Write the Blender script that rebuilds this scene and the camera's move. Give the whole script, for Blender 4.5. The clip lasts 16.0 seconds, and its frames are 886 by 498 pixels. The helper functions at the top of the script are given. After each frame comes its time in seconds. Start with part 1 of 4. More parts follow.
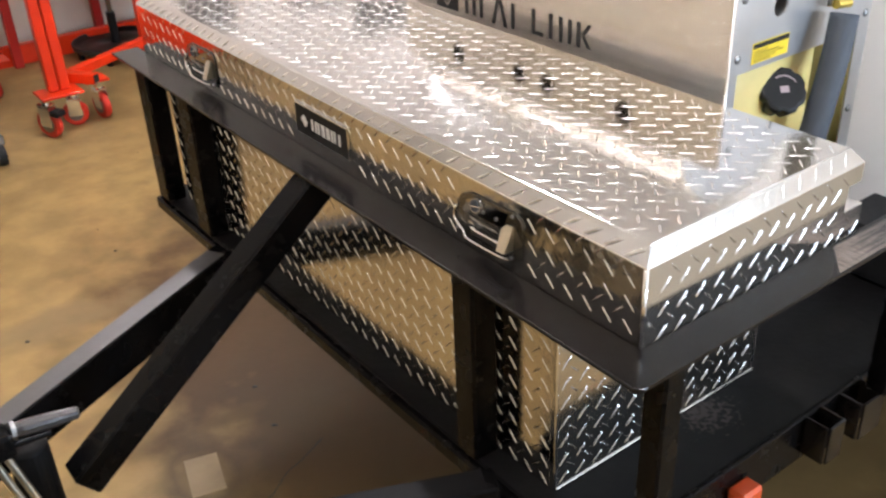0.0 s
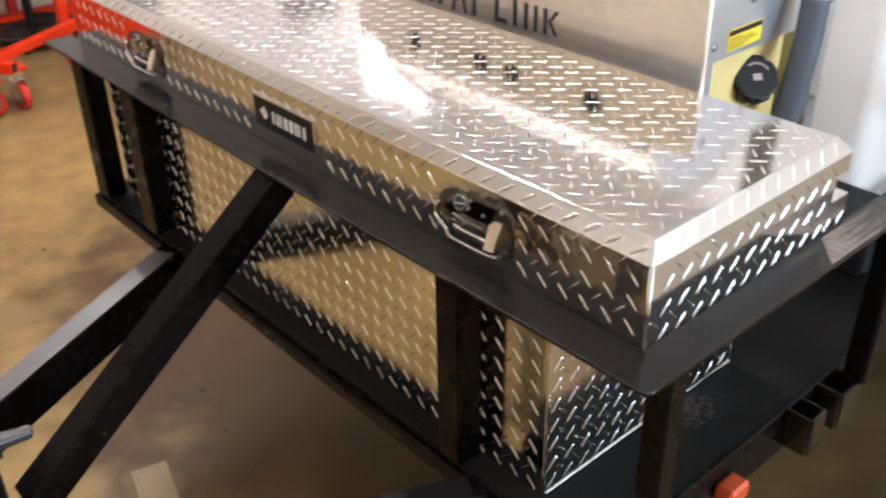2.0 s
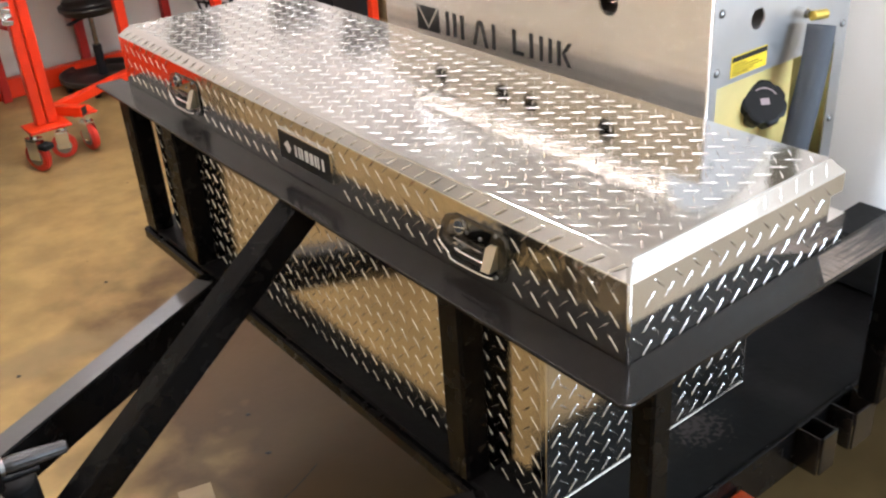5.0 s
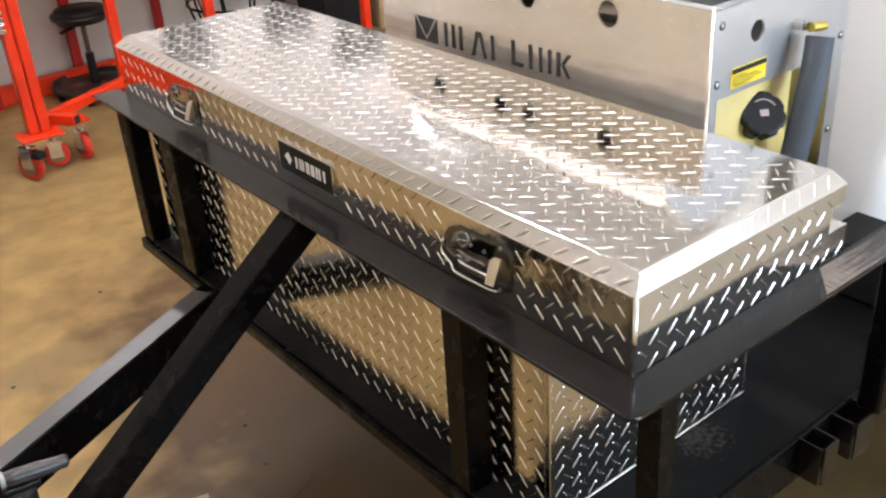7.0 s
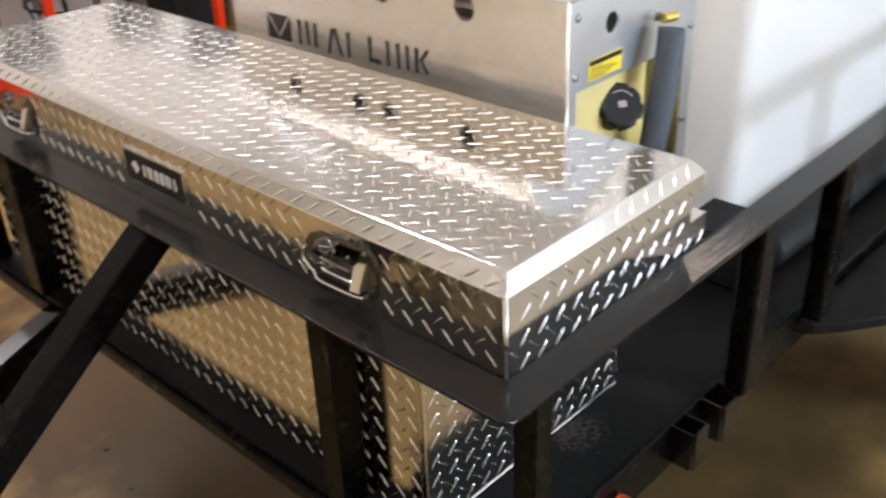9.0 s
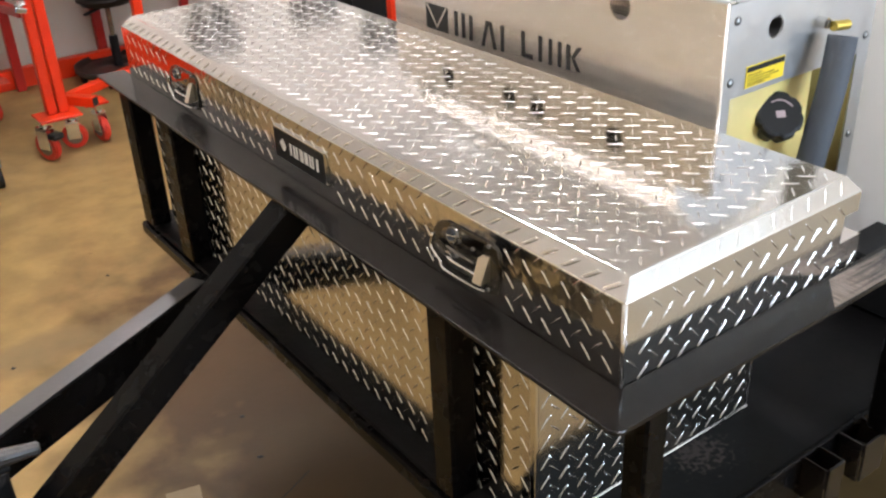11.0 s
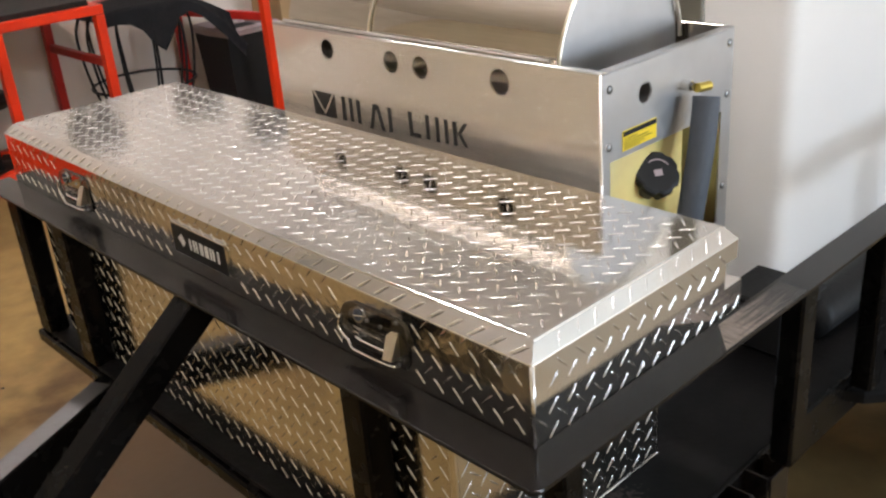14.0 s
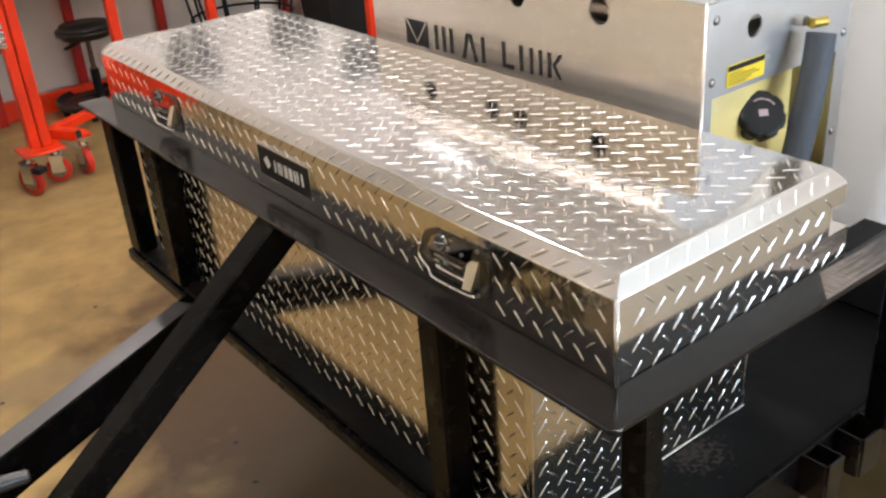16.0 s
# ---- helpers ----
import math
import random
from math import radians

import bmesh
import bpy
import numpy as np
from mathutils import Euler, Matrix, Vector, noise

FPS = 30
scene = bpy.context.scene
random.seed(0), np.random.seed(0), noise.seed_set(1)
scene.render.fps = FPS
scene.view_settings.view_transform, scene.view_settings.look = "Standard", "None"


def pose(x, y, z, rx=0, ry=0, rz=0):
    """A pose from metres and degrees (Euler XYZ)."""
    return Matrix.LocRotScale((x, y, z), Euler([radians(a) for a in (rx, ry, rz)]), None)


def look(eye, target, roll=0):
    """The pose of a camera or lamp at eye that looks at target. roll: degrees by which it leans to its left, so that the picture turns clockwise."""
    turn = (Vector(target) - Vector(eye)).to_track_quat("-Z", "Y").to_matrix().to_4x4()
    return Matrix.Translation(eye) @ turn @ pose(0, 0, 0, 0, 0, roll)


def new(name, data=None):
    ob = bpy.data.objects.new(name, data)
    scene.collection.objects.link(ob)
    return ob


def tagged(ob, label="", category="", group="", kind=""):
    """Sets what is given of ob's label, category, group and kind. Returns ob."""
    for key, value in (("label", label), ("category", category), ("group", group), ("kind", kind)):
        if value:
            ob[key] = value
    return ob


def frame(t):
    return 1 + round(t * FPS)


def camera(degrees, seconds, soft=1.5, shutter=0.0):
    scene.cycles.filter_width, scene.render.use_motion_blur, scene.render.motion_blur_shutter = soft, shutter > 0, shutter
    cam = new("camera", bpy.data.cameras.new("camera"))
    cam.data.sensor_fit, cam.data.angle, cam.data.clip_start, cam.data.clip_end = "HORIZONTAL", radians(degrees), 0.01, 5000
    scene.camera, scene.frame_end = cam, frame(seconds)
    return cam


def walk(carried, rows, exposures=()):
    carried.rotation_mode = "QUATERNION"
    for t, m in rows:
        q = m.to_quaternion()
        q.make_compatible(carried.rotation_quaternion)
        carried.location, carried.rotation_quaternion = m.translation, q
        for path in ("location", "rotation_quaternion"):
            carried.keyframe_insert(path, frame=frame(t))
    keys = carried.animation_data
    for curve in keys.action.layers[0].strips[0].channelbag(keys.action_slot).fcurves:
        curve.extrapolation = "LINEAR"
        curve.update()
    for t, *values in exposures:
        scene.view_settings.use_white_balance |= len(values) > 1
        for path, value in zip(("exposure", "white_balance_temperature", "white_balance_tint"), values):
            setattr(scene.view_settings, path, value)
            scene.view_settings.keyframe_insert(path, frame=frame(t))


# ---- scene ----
cam = camera(49.5, 16.0, 2.3, 0.5)
PATH = [
    (0, (-0.868, -0.729, 1.786), (0.149, 0.675, 0.789), -2.6),
    (0.5, (-0.855, -0.703, 1.766), (0.215, 0.648, 0.751), -1.5),
    (1, (-0.876, -0.654, 1.766), (0.287, 0.652, 0.795), -1.7),
    (1.5, (-0.896, -0.607, 1.762), (0.326, 0.619, 0.761), -0.4),
    (2, (-0.896, -0.611, 1.767), (0.238, 0.679, 0.742), -1.0),
    (2.5, (-0.877, -0.665, 1.776), (0.162, 0.696, 0.742), -1.1),
    (3, (-0.865, -0.723, 1.784), (0.112, 0.702, 0.777), -2.0),
    (3.5, (-0.862, -0.753, 1.789), (0.107, 0.705, 0.823), -3.9),
    (4, (-0.851, -0.753, 1.785), (0.138, 0.701, 0.831), -4.1),
    (4.2, (-0.853, -0.750, 1.783), (0.168, 0.681, 0.833), -3.4),
    (6.3, (-0.855, -0.735, 1.793), (0.188, 0.673, 0.832), -4.5),
    (6.5, (-0.856, -0.735, 1.794), (0.186, 0.679, 0.838), -4.5),
    (7, (-0.868, -0.722, 1.794), (0.193, 0.684, 0.846), -3.9),
    (7.5, (-0.88, -0.687, 1.783), (0.217, 0.688, 0.833), -3.6),
    (8, (-0.908, -0.668, 1.779), (0.248, 0.672, 0.847), -4.4),
    (8.5, (-0.885, -0.665, 1.784), (0.484, 0.447, 0.842), -2.1),
    (9, (-0.824, -0.688, 1.777), (0.43, 0.533, 0.81), -2.5),
    (9.5, (-0.792, -0.677, 1.761), (0.319, 0.677, 0.795), -2.5),
    (9.7, (-0.783, -0.675, 1.764), (0.265, 0.721, 0.800), -3.4),
    (11.8, (-0.784, -0.741, 1.741), (0.225, 0.700, 0.783), -2.6),
    (12, (-0.776, -0.748, 1.732), (0.25, 0.668, 0.762), -2.0),
    (12.5, (-0.766, -0.773, 1.753), (0.312, 0.63, 0.82), -2.8),
    (13, (-0.76, -0.764, 1.768), (0.44, 0.579, 0.9), -2.7),
    (13.5, (-0.786, -0.74, 1.776), (0.453, 0.588, 0.938), -3.4),
    (14, (-0.807, -0.734, 1.78), (0.412, 0.619, 0.953), -4.7),
    (14.5, (-0.811, -0.736, 1.771), (0.402, 0.626, 0.952), -5.4),
    (15, (-0.813, -0.728, 1.764), (0.37, 0.647, 0.922), -4.9),
    (15.5, (-0.794, -0.744, 1.754), (0.3, 0.686, 0.884), -5.0),
    (16, (-0.786, -0.713, 1.731), (0.261, 0.729, 0.822), -4.5),
]
walk(cam, [(t, look(eye, target, roll)) for t, eye, target, roll in PATH], [(0, 0.27, 6400, 12), (4, 0.31, 6400, 11), (7.5, 0.34, 6330, 10), (8.3, 0.27, 6400, 10), (9.5, 0.13, 6450, 10), (12.2, 0.20, 6430, 10), (13.2, -0.06, 6600, 11), (14.2, -0.22, 6830, 11), (15, -0.22, 6880, 12), (16, 0.12, 6560, 10)])

# ---------------------------------------------------------------- light
world = bpy.data.worlds.new("sky")
scene.world = world
world.use_nodes = True
wn = world.node_tree.nodes
sky = wn.new("ShaderNodeTexSky")
sky.sky_type, sky.sun_disc = "NISHITA", False
sky.sun_elevation, sky.sun_rotation = radians(40), radians(200)
world.node_tree.links.new(sky.outputs[0], wn["Background"].inputs[0])
wn["Background"].inputs[1].default_value = 0.12


def area_lamp(name, m, sx, sy, watts, colour):
    data = bpy.data.lights.new(name, "AREA")
    data.shape, data.size, data.size_y, data.energy, data.color = "RECTANGLE", sx, sy, watts, colour
    ob = new(name, data)
    ob.matrix_world = m
    return ob


CEIL, LAMP_Z = 3.6, 3.16
# Tube lights hung from the ceiling: x, y, turn, length, strength and half the width of the housing.
# The third is unseen, added south of the box to brighten the treads.
TUBES = [(3.41, 4.80, 98.5, 0.66, 22, 0.09), (0.55, 2.6, 90, 2.7, 150, 0.035), (-0.35, -0.25, 0, 2.4, 78, 0.035)]
TUBE_COLOUR = (0.958, 0.920, 0.948)
# Daylight in the open garage door of the south wall.
area_lamp("door_daylight", look((2.8, -6.38, 1.42), (2.8, 0, 1.42)), 3.0, 1.9, 450, (0.655, 0.815, 1.0))


# ---------------------------------------------------------------- materials
def material(name, colour, rough=0.5, metal=0.0, vary=0.12, scale=6.0, bump=0.0, bump_scale=60.0, rough_vary=0.12, stretch=(1, 1, 1),
             dark=None, dark_scale=2.0, dark_at=0.6, spec=0.5, coat=0.0, transmission=0.0, subsurface=0.0, emit=0.0, wave=None):
    """A surface of one colour with cloudy variation, stains of a second colour, uneven gloss and fine relief."""
    m = bpy.data.materials.new(name)
    m.use_nodes = True
    n, link = m.node_tree.nodes, m.node_tree.links.new
    b = n["Principled BSDF"]
    b.inputs["Metallic"].default_value = metal
    b.inputs["Specular IOR Level"].default_value = spec
    b.inputs["Coat Weight"].default_value = coat
    b.inputs["Transmission Weight"].default_value = transmission
    b.inputs["Subsurface Weight"].default_value = subsurface
    tc = n.new("ShaderNodeTexCoord")
    mp = n.new("ShaderNodeMapping")
    mp.inputs["Scale"].default_value = stretch
    link(tc.outputs["Object"], mp.inputs[0])

    def noise_tex(s, detail=5.0):
        t = n.new("ShaderNodeTexNoise")
        t.inputs["Scale"].default_value, t.inputs["Detail"].default_value = s, detail
        link(mp.outputs[0], t.inputs["Vector"])
        return t

    a = noise_tex(scale)
    ramp = n.new("ShaderNodeValToRGB")
    lo, hi = [tuple(min(1, max(0, c * (1 + s * vary))) for c in colour) + (1,) for s in (-1, 1)]
    ramp.color_ramp.elements[0].color, ramp.color_ramp.elements[1].color = lo, hi
    ramp.color_ramp.elements[0].position, ramp.color_ramp.elements[1].position = 0.3, 0.7
    link(a.outputs[0], ramp.inputs[0])
    out = ramp.outputs[0]
    if dark:
        d = noise_tex(dark_scale, 8.0)
        r2 = n.new("ShaderNodeValToRGB")
        r2.color_ramp.elements[0].position, r2.color_ramp.elements[1].position = dark_at, min(1, dark_at + 0.14)
        link(d.outputs[0], r2.inputs[0])
        mix = n.new("ShaderNodeMix")
        mix.data_type = "RGBA"
        link(r2.outputs[0], mix.inputs[0]), link(out, mix.inputs[6])
        mix.inputs[7].default_value = (*dark, 1)
        out = mix.outputs[2]
    link(out, b.inputs["Base Color"])
    rr = n.new("ShaderNodeMapRange")
    rr.inputs[3].default_value, rr.inputs[4].default_value = max(0.02, rough - rough_vary * rough), min(1, rough + rough_vary * rough)
    rn = noise_tex(scale * 3.7)
    link(rn.outputs[0], rr.inputs[0]), link(rr.outputs[0], b.inputs["Roughness"])
    if bump:
        bn = noise_tex(bump_scale, 4.0)
        bp = n.new("ShaderNodeBump")
        bp.inputs["Strength"].default_value, bp.inputs["Distance"].default_value = bump, 0.004
        link(bn.outputs[0], bp.inputs["Height"]), link(bp.outputs[0], b.inputs["Normal"])
        if wave:
            wv, wb = noise_tex(wave[0], 1.0), n.new("ShaderNodeBump")
            wb.inputs["Strength"].default_value, wb.inputs["Distance"].default_value = 1.0, wave[1]
            link(wv.outputs[0], wb.inputs["Height"]), link(wb.outputs[0], bp.inputs["Normal"])
    if emit:
        b.inputs["Emission Color"].default_value, b.inputs["Emission Strength"].default_value = (*colour, 1), emit
    return m


M = {
    "plate": material("tread_aluminium", (0.77, 0.755, 0.735), 0.092, 1.0, 0.05, 5, 0.02, 200, 0.3, wave=(19.0, 0.00018)),
    "steel": material("brushed_stainless", (0.90, 0.85, 0.785), 0.22, 1.0, 0.04, 4, 0.003, 30, 0.15, (3, 3, 60)),
    "steel_side": material("grained_stainless", (0.58, 0.58, 0.59), 0.36, 1.0, 0.05, 4, 0.05, 30, 0.2, (3, 60, 3)),
    "black": material("gloss_black_paint", (0.0035, 0.0032, 0.0032), 0.26, 0.0, 0.3, 7, 0.04, 60, 0.3, dark=(0.007, 0.006, 0.005), dark_scale=9, dark_at=0.62, spec=0.09),
    "floor": material("sealed_concrete", (0.290, 0.191, 0.076), 0.36, 0.0, 0.24, 6.5, 0.12, 40, 0.3, dark=(0.205, 0.130, 0.050), dark_scale=1.4, dark_at=0.52, spec=0.22),
    "wall": material("painted_wall", (0.71, 0.635, 0.565), 0.6, 0.0, 0.05, 1.2, 0.1, 120),
    "cream_wall": material("cream_painted_wall", (0.62, 0.545, 0.41), 0.6, 0.0, 0.05, 1.2, 0.1, 120),
    "ceiling": material("ceiling_paint", (0.83, 0.815, 0.785), 0.7, 0.0, 0.04, 1.0, 0.1, 120),
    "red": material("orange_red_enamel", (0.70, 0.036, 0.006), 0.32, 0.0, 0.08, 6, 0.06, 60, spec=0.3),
    # Darker red: shade put into the colour of back parts; also the stool seat.
    "darkred": material("dark_or_shaded_red", (0.42, 0.016, 0.010), 0.4, 0.0, 0.1, 6, 0.06, 60, spec=0.3),
    "rubber": material("black_rubber", (0.007, 0.007, 0.0075), 0.6, 0.0, 0.2, 20, 0.2, 120, spec=0.25),
    "vinyl": material("black_vinyl", (0.016, 0.013, 0.012), 0.4, 0.0, 0.2, 10, 0.15, 90),
    "poly": material("red_polyurethane", (0.55, 0.03, 0.015), 0.35, 0.0, 0.1, 10),
    "chrome": material("chrome", (0.8, 0.8, 0.8), 0.1, 1.0, 0.05, 10),
    "zinc": material("zinc_bolt", (0.24, 0.24, 0.24), 0.35, 1.0, 0.08, 40),
    "fuel": material("yellowed_polyethylene", (0.64, 0.51, 0.19), 0.4, 0.0, 0.14, 9, 0.1, 20, subsurface=0.1),
    "foam": material("grey_pipe_foam", (0.055, 0.064, 0.080), 0.75, 0.0, 0.12, 12, 0.2, 120),
    "brass": material("brass", (0.85, 0.66, 0.16), 0.3, 1.0, 0.08, 30),
    "yellow": material("yellow_label", (0.80, 0.58, 0.03), 0.4, 0.0, 0.04, 10),
    "ink": material("black_ink", (0.008, 0.008, 0.009), 0.5, 0.0, 0.1, 20, spec=0.25),
    "white": material("white_print", (0.75, 0.75, 0.74), 0.45, 0.0, 0.03, 20),
    "dark": material("dark_cavity", (0.02, 0.018, 0.016), 0.7, 0.0, 0.2, 8),
    "cloth": material("charcoal_cloth", (0.014, 0.015, 0.019), 0.9, 0.0, 0.2, 12, 0.3, 200),
    "bag": material("pinkish_bin_liner", (0.34, 0.27, 0.28), 0.45, 0.0, 0.15, 9, 0.3, 30),
    "card": material("cardboard", (0.36, 0.24, 0.12), 0.8, 0.0, 0.1, 6, 0.2, 90),
}


def translucent_plastic(name, colour, share):
    """Thin milky plastic that lets light through."""
    m = material(name, colour, 0.38, 0.0, 0.03, 2, 0.08, 12)
    n, link = m.node_tree.nodes, m.node_tree.links.new
    tr, mix = n.new("ShaderNodeBsdfTranslucent"), n.new("ShaderNodeMixShader")
    tr.inputs[0].default_value, mix.inputs[0].default_value = (*colour, 1), share
    link(n["Principled BSDF"].outputs[0], mix.inputs[1]), link(tr.outputs[0], mix.inputs[2])
    link(mix.outputs[0], n["Material Output"].inputs[0])
    return m


M["tank"] = translucent_plastic("white_polyethylene", (0.93, 0.92, 0.905), 0.42)
for lit in TUBES:
    glow = material("lit_tube", TUBE_COLOUR, 0.5, vary=0.0, emit=lit[4])
    M["tube_%g" % lit[4]] = glow
M["dark_chrome"] = material("dark_chrome", (0.26, 0.25, 0.235), 0.24, 1.0, 0.1, 30)
M["hood"] = material("hood_stainless", (0.54, 0.49, 0.42), 0.05, 1.0, 0.05, 4, 0.0, 30, 0.3, (3, 3, 60))
M["deck"] = material("worn_black_deck", (0.0065, 0.006, 0.006), 0.5, 0.0, 0.3, 6, 0.15, 70, 0.2, dark=(0.010, 0.009, 0.008), dark_scale=5, dark_at=0.6, spec=0.085)
M["rail"] = material("worn_gloss_black", (0.009, 0.0075, 0.007), 0.15, 0.0, 0.3, 7, 0.008, 60, 0.3, dark=(0.016, 0.012, 0.010), dark_scale=9, dark_at=0.6, spec=0.24)
M["orange"] = material("orange_plastic", (0.55, 0.07, 0.015), 0.35, 0.0, 0.05, 10)
M["blue"] = material("blue_plastic", (0.03, 0.10, 0.35), 0.4, 0.0, 0.05, 10)
M["pale"] = material("pale_patch", (0.295, 0.208, 0.108), 0.5, 0.0, 0.15, 12)
M["tread"] = material("worn_tread", (0.84, 0.83, 0.82), 0.18, 1.0, 0.05, 30, 0.02, 200, 0.3)
M["front_plate"] = material("dented_tread_aluminium", (0.77, 0.755, 0.735), 0.11, 1.0, 0.05, 5, 0.02, 200, 0.3, wave=(42.0, 0.00065))
M["dull_tread"] = material("dull_tread", (0.76, 0.745, 0.72), 0.21, 1.0, 0.05, 30, 0.02, 200, 0.3)
M["dull_plate"] = material("dull_tread_aluminium", (0.67, 0.65, 0.62), 0.13, 1.0, 0.08, 5, 0.03, 200, 0.3, wave=(24.0, 0.0003))
M["mill"] = material("mill_finish_aluminium", (0.78, 0.765, 0.74), 0.55, 1.0, 0.06, 8, 0.05, 120, 0.2)
# Grey of the overhead track, and of the sheen painted on the tongue top.
M["greyed"] = material("grey_paint_and_sheen", (0.042, 0.040, 0.039), 0.34, 0.0, 0.15, 9, 0.1, 70, spec=0.8)
M["bare"] = material("ground_bare_steel", (0.30, 0.25, 0.22), 0.4, 1.0, 0.5, 8, 0.2, 40, 0.3, (60, 3, 3))
M["shelf"] = material("grey_brown_board", (0.15, 0.135, 0.125), 0.5, 0.0, 0.15, 8, 0.1, 60)
M["rod"] = material("worn_bright_rod", (0.72, 0.67, 0.56), 0.3, 1.0, 0.08, 30)
M["olive"] = material("olive_grey_paint", (0.13, 0.122, 0.095), 0.55, 0.0, 0.12, 9, 0.05, 60)
M["tyre"] = material("tyre_rubber", (0.010, 0.010, 0.010), 0.75, 0.0, 0.2, 20, 0.3, 60, spec=0.2)


def faded_wear(mat, paint, start, stop):
    """Scratches of bare metal through black paint that thin out from start to stop along x."""
    n, link = mat.node_tree.nodes, mat.node_tree.links.new
    b = n["Principled BSDF"]
    old = b.inputs["Base Color"].links[0].from_socket
    tc, sep, mr, mp, nz, add, rm, mix = [n.new("ShaderNode" + k) for k in ("TexCoord", "SeparateXYZ", "MapRange", "Mapping", "TexNoise", "Math", "ValToRGB", "Mix")]
    link(tc.outputs["Object"], sep.inputs[0]), link(sep.outputs[0], mr.inputs[0])
    mr.inputs[1].default_value, mr.inputs[2].default_value, mr.inputs[3].default_value, mr.inputs[4].default_value = start, stop, 0.55, -0.25
    mp.inputs["Scale"].default_value = (14, 160, 1)
    nz.inputs["Scale"].default_value, nz.inputs["Detail"].default_value = 1.0, 5.0
    link(tc.outputs["Object"], mp.inputs[0]), link(mp.outputs[0], nz.inputs["Vector"])
    link(nz.outputs[0], add.inputs[0]), link(mr.outputs[0], add.inputs[1])
    rm.color_ramp.elements[0].position, rm.color_ramp.elements[1].position = 0.42, 0.80
    link(add.outputs[0], rm.inputs[0]), link(rm.outputs[0], mix.inputs[0])
    mix.data_type = "RGBA"
    mix.inputs[6].default_value = (*paint, 1)
    link(old, mix.inputs[7]), link(mix.outputs[2], b.inputs["Base Color"]), link(rm.outputs[0], b.inputs["Metallic"])


faded_wear(M["bare"], (0.009, 0.0075, 0.007), 0.34, 0.58)


def stain_or_shading(mat, centre, size, colour, strength, hollow=0.0, rough_edge=0.35, scale=5.0):
    """A ragged patch on a floor material, for stains and painted shading; hollow leaves its middle clean."""
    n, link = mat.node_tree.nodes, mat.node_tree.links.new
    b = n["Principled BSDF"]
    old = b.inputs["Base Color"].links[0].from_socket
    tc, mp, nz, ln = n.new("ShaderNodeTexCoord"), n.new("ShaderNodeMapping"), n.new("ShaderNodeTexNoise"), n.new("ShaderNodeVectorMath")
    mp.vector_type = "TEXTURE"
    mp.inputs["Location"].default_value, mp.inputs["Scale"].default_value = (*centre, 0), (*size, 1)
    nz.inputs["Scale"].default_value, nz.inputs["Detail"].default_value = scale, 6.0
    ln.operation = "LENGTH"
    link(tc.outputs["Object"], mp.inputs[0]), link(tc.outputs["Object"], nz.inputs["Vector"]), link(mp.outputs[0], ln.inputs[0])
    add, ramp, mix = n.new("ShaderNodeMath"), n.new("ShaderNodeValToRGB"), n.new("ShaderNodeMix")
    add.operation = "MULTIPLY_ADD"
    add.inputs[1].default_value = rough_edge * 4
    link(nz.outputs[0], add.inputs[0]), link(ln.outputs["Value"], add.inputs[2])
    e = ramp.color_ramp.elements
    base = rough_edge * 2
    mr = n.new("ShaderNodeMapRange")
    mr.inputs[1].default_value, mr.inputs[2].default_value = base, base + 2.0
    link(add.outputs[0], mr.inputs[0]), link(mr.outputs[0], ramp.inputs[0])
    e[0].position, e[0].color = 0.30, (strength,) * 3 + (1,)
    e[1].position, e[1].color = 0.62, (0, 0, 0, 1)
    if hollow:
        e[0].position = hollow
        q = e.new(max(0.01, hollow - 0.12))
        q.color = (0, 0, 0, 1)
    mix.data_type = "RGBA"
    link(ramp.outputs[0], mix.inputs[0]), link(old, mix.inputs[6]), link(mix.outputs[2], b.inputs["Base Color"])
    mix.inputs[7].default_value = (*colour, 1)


stain_or_shading(M["floor"], (-0.262, 1.245), (0.10, 0.13), (0.11, 0.074, 0.032), 0.8, 0.42, 0.15, 9.0)
# The next two paint the shade under the trailer into the floor colour.
stain_or_shading(M["floor"], (0.28, 1.60), (0.62, 1.10), (0.060, 0.032, 0.013), 0.95)
stain_or_shading(M["floor"], (0.12, 0.90), (0.42, 0.60), (0.075, 0.043, 0.016), 0.92)
stain_or_shading(M["floor"], (-0.35, 2.25), (0.28, 0.10), (0.20, 0.14, 0.07), 0.7, 0.0, 0.4, 8.0)
# Shade on the floor beside the trailer, painted as a dark patch.
stain_or_shading(M["floor"], (1.0, -0.12), (0.45, 0.22), (0.06, 0.040, 0.02), 0.6)
stain_or_shading(M["floor"], (-0.10, 1.42), (0.10, 0.035), (0.10, 0.062, 0.022), 0.7, 0.0, 0.4, 14.0)
stain_or_shading(M["floor"], (0.10, 1.28), (0.16, 0.12), (0.085, 0.052, 0.02), 0.75, 0.0, 0.4, 7.0)
# Dark patch out of view, added to darken the reflection in the box front.
stain_or_shading(M["floor"], (-1.50, 1.05), (0.46, 0.50), (0.06, 0.042, 0.022), 0.9)
# Shade below the deck's near side, painted dark into the floor.
stain_or_shading(M["floor"], (1.15, 0.22), (0.60, 0.45), (0.055, 0.037, 0.018), 0.6)
# Pale patch out of view, added to brighten the reflection in the box end.
stain_or_shading(M["floor"], (2.0, -1.25), (1.1, 0.60), (0.42, 0.36, 0.29), 0.7)
stain_or_shading(M["deck"], (0.315, 0.105), (0.05, 0.045), (0.06, 0.047, 0.042), 0.8, 0.0, 0.9, 110.0)
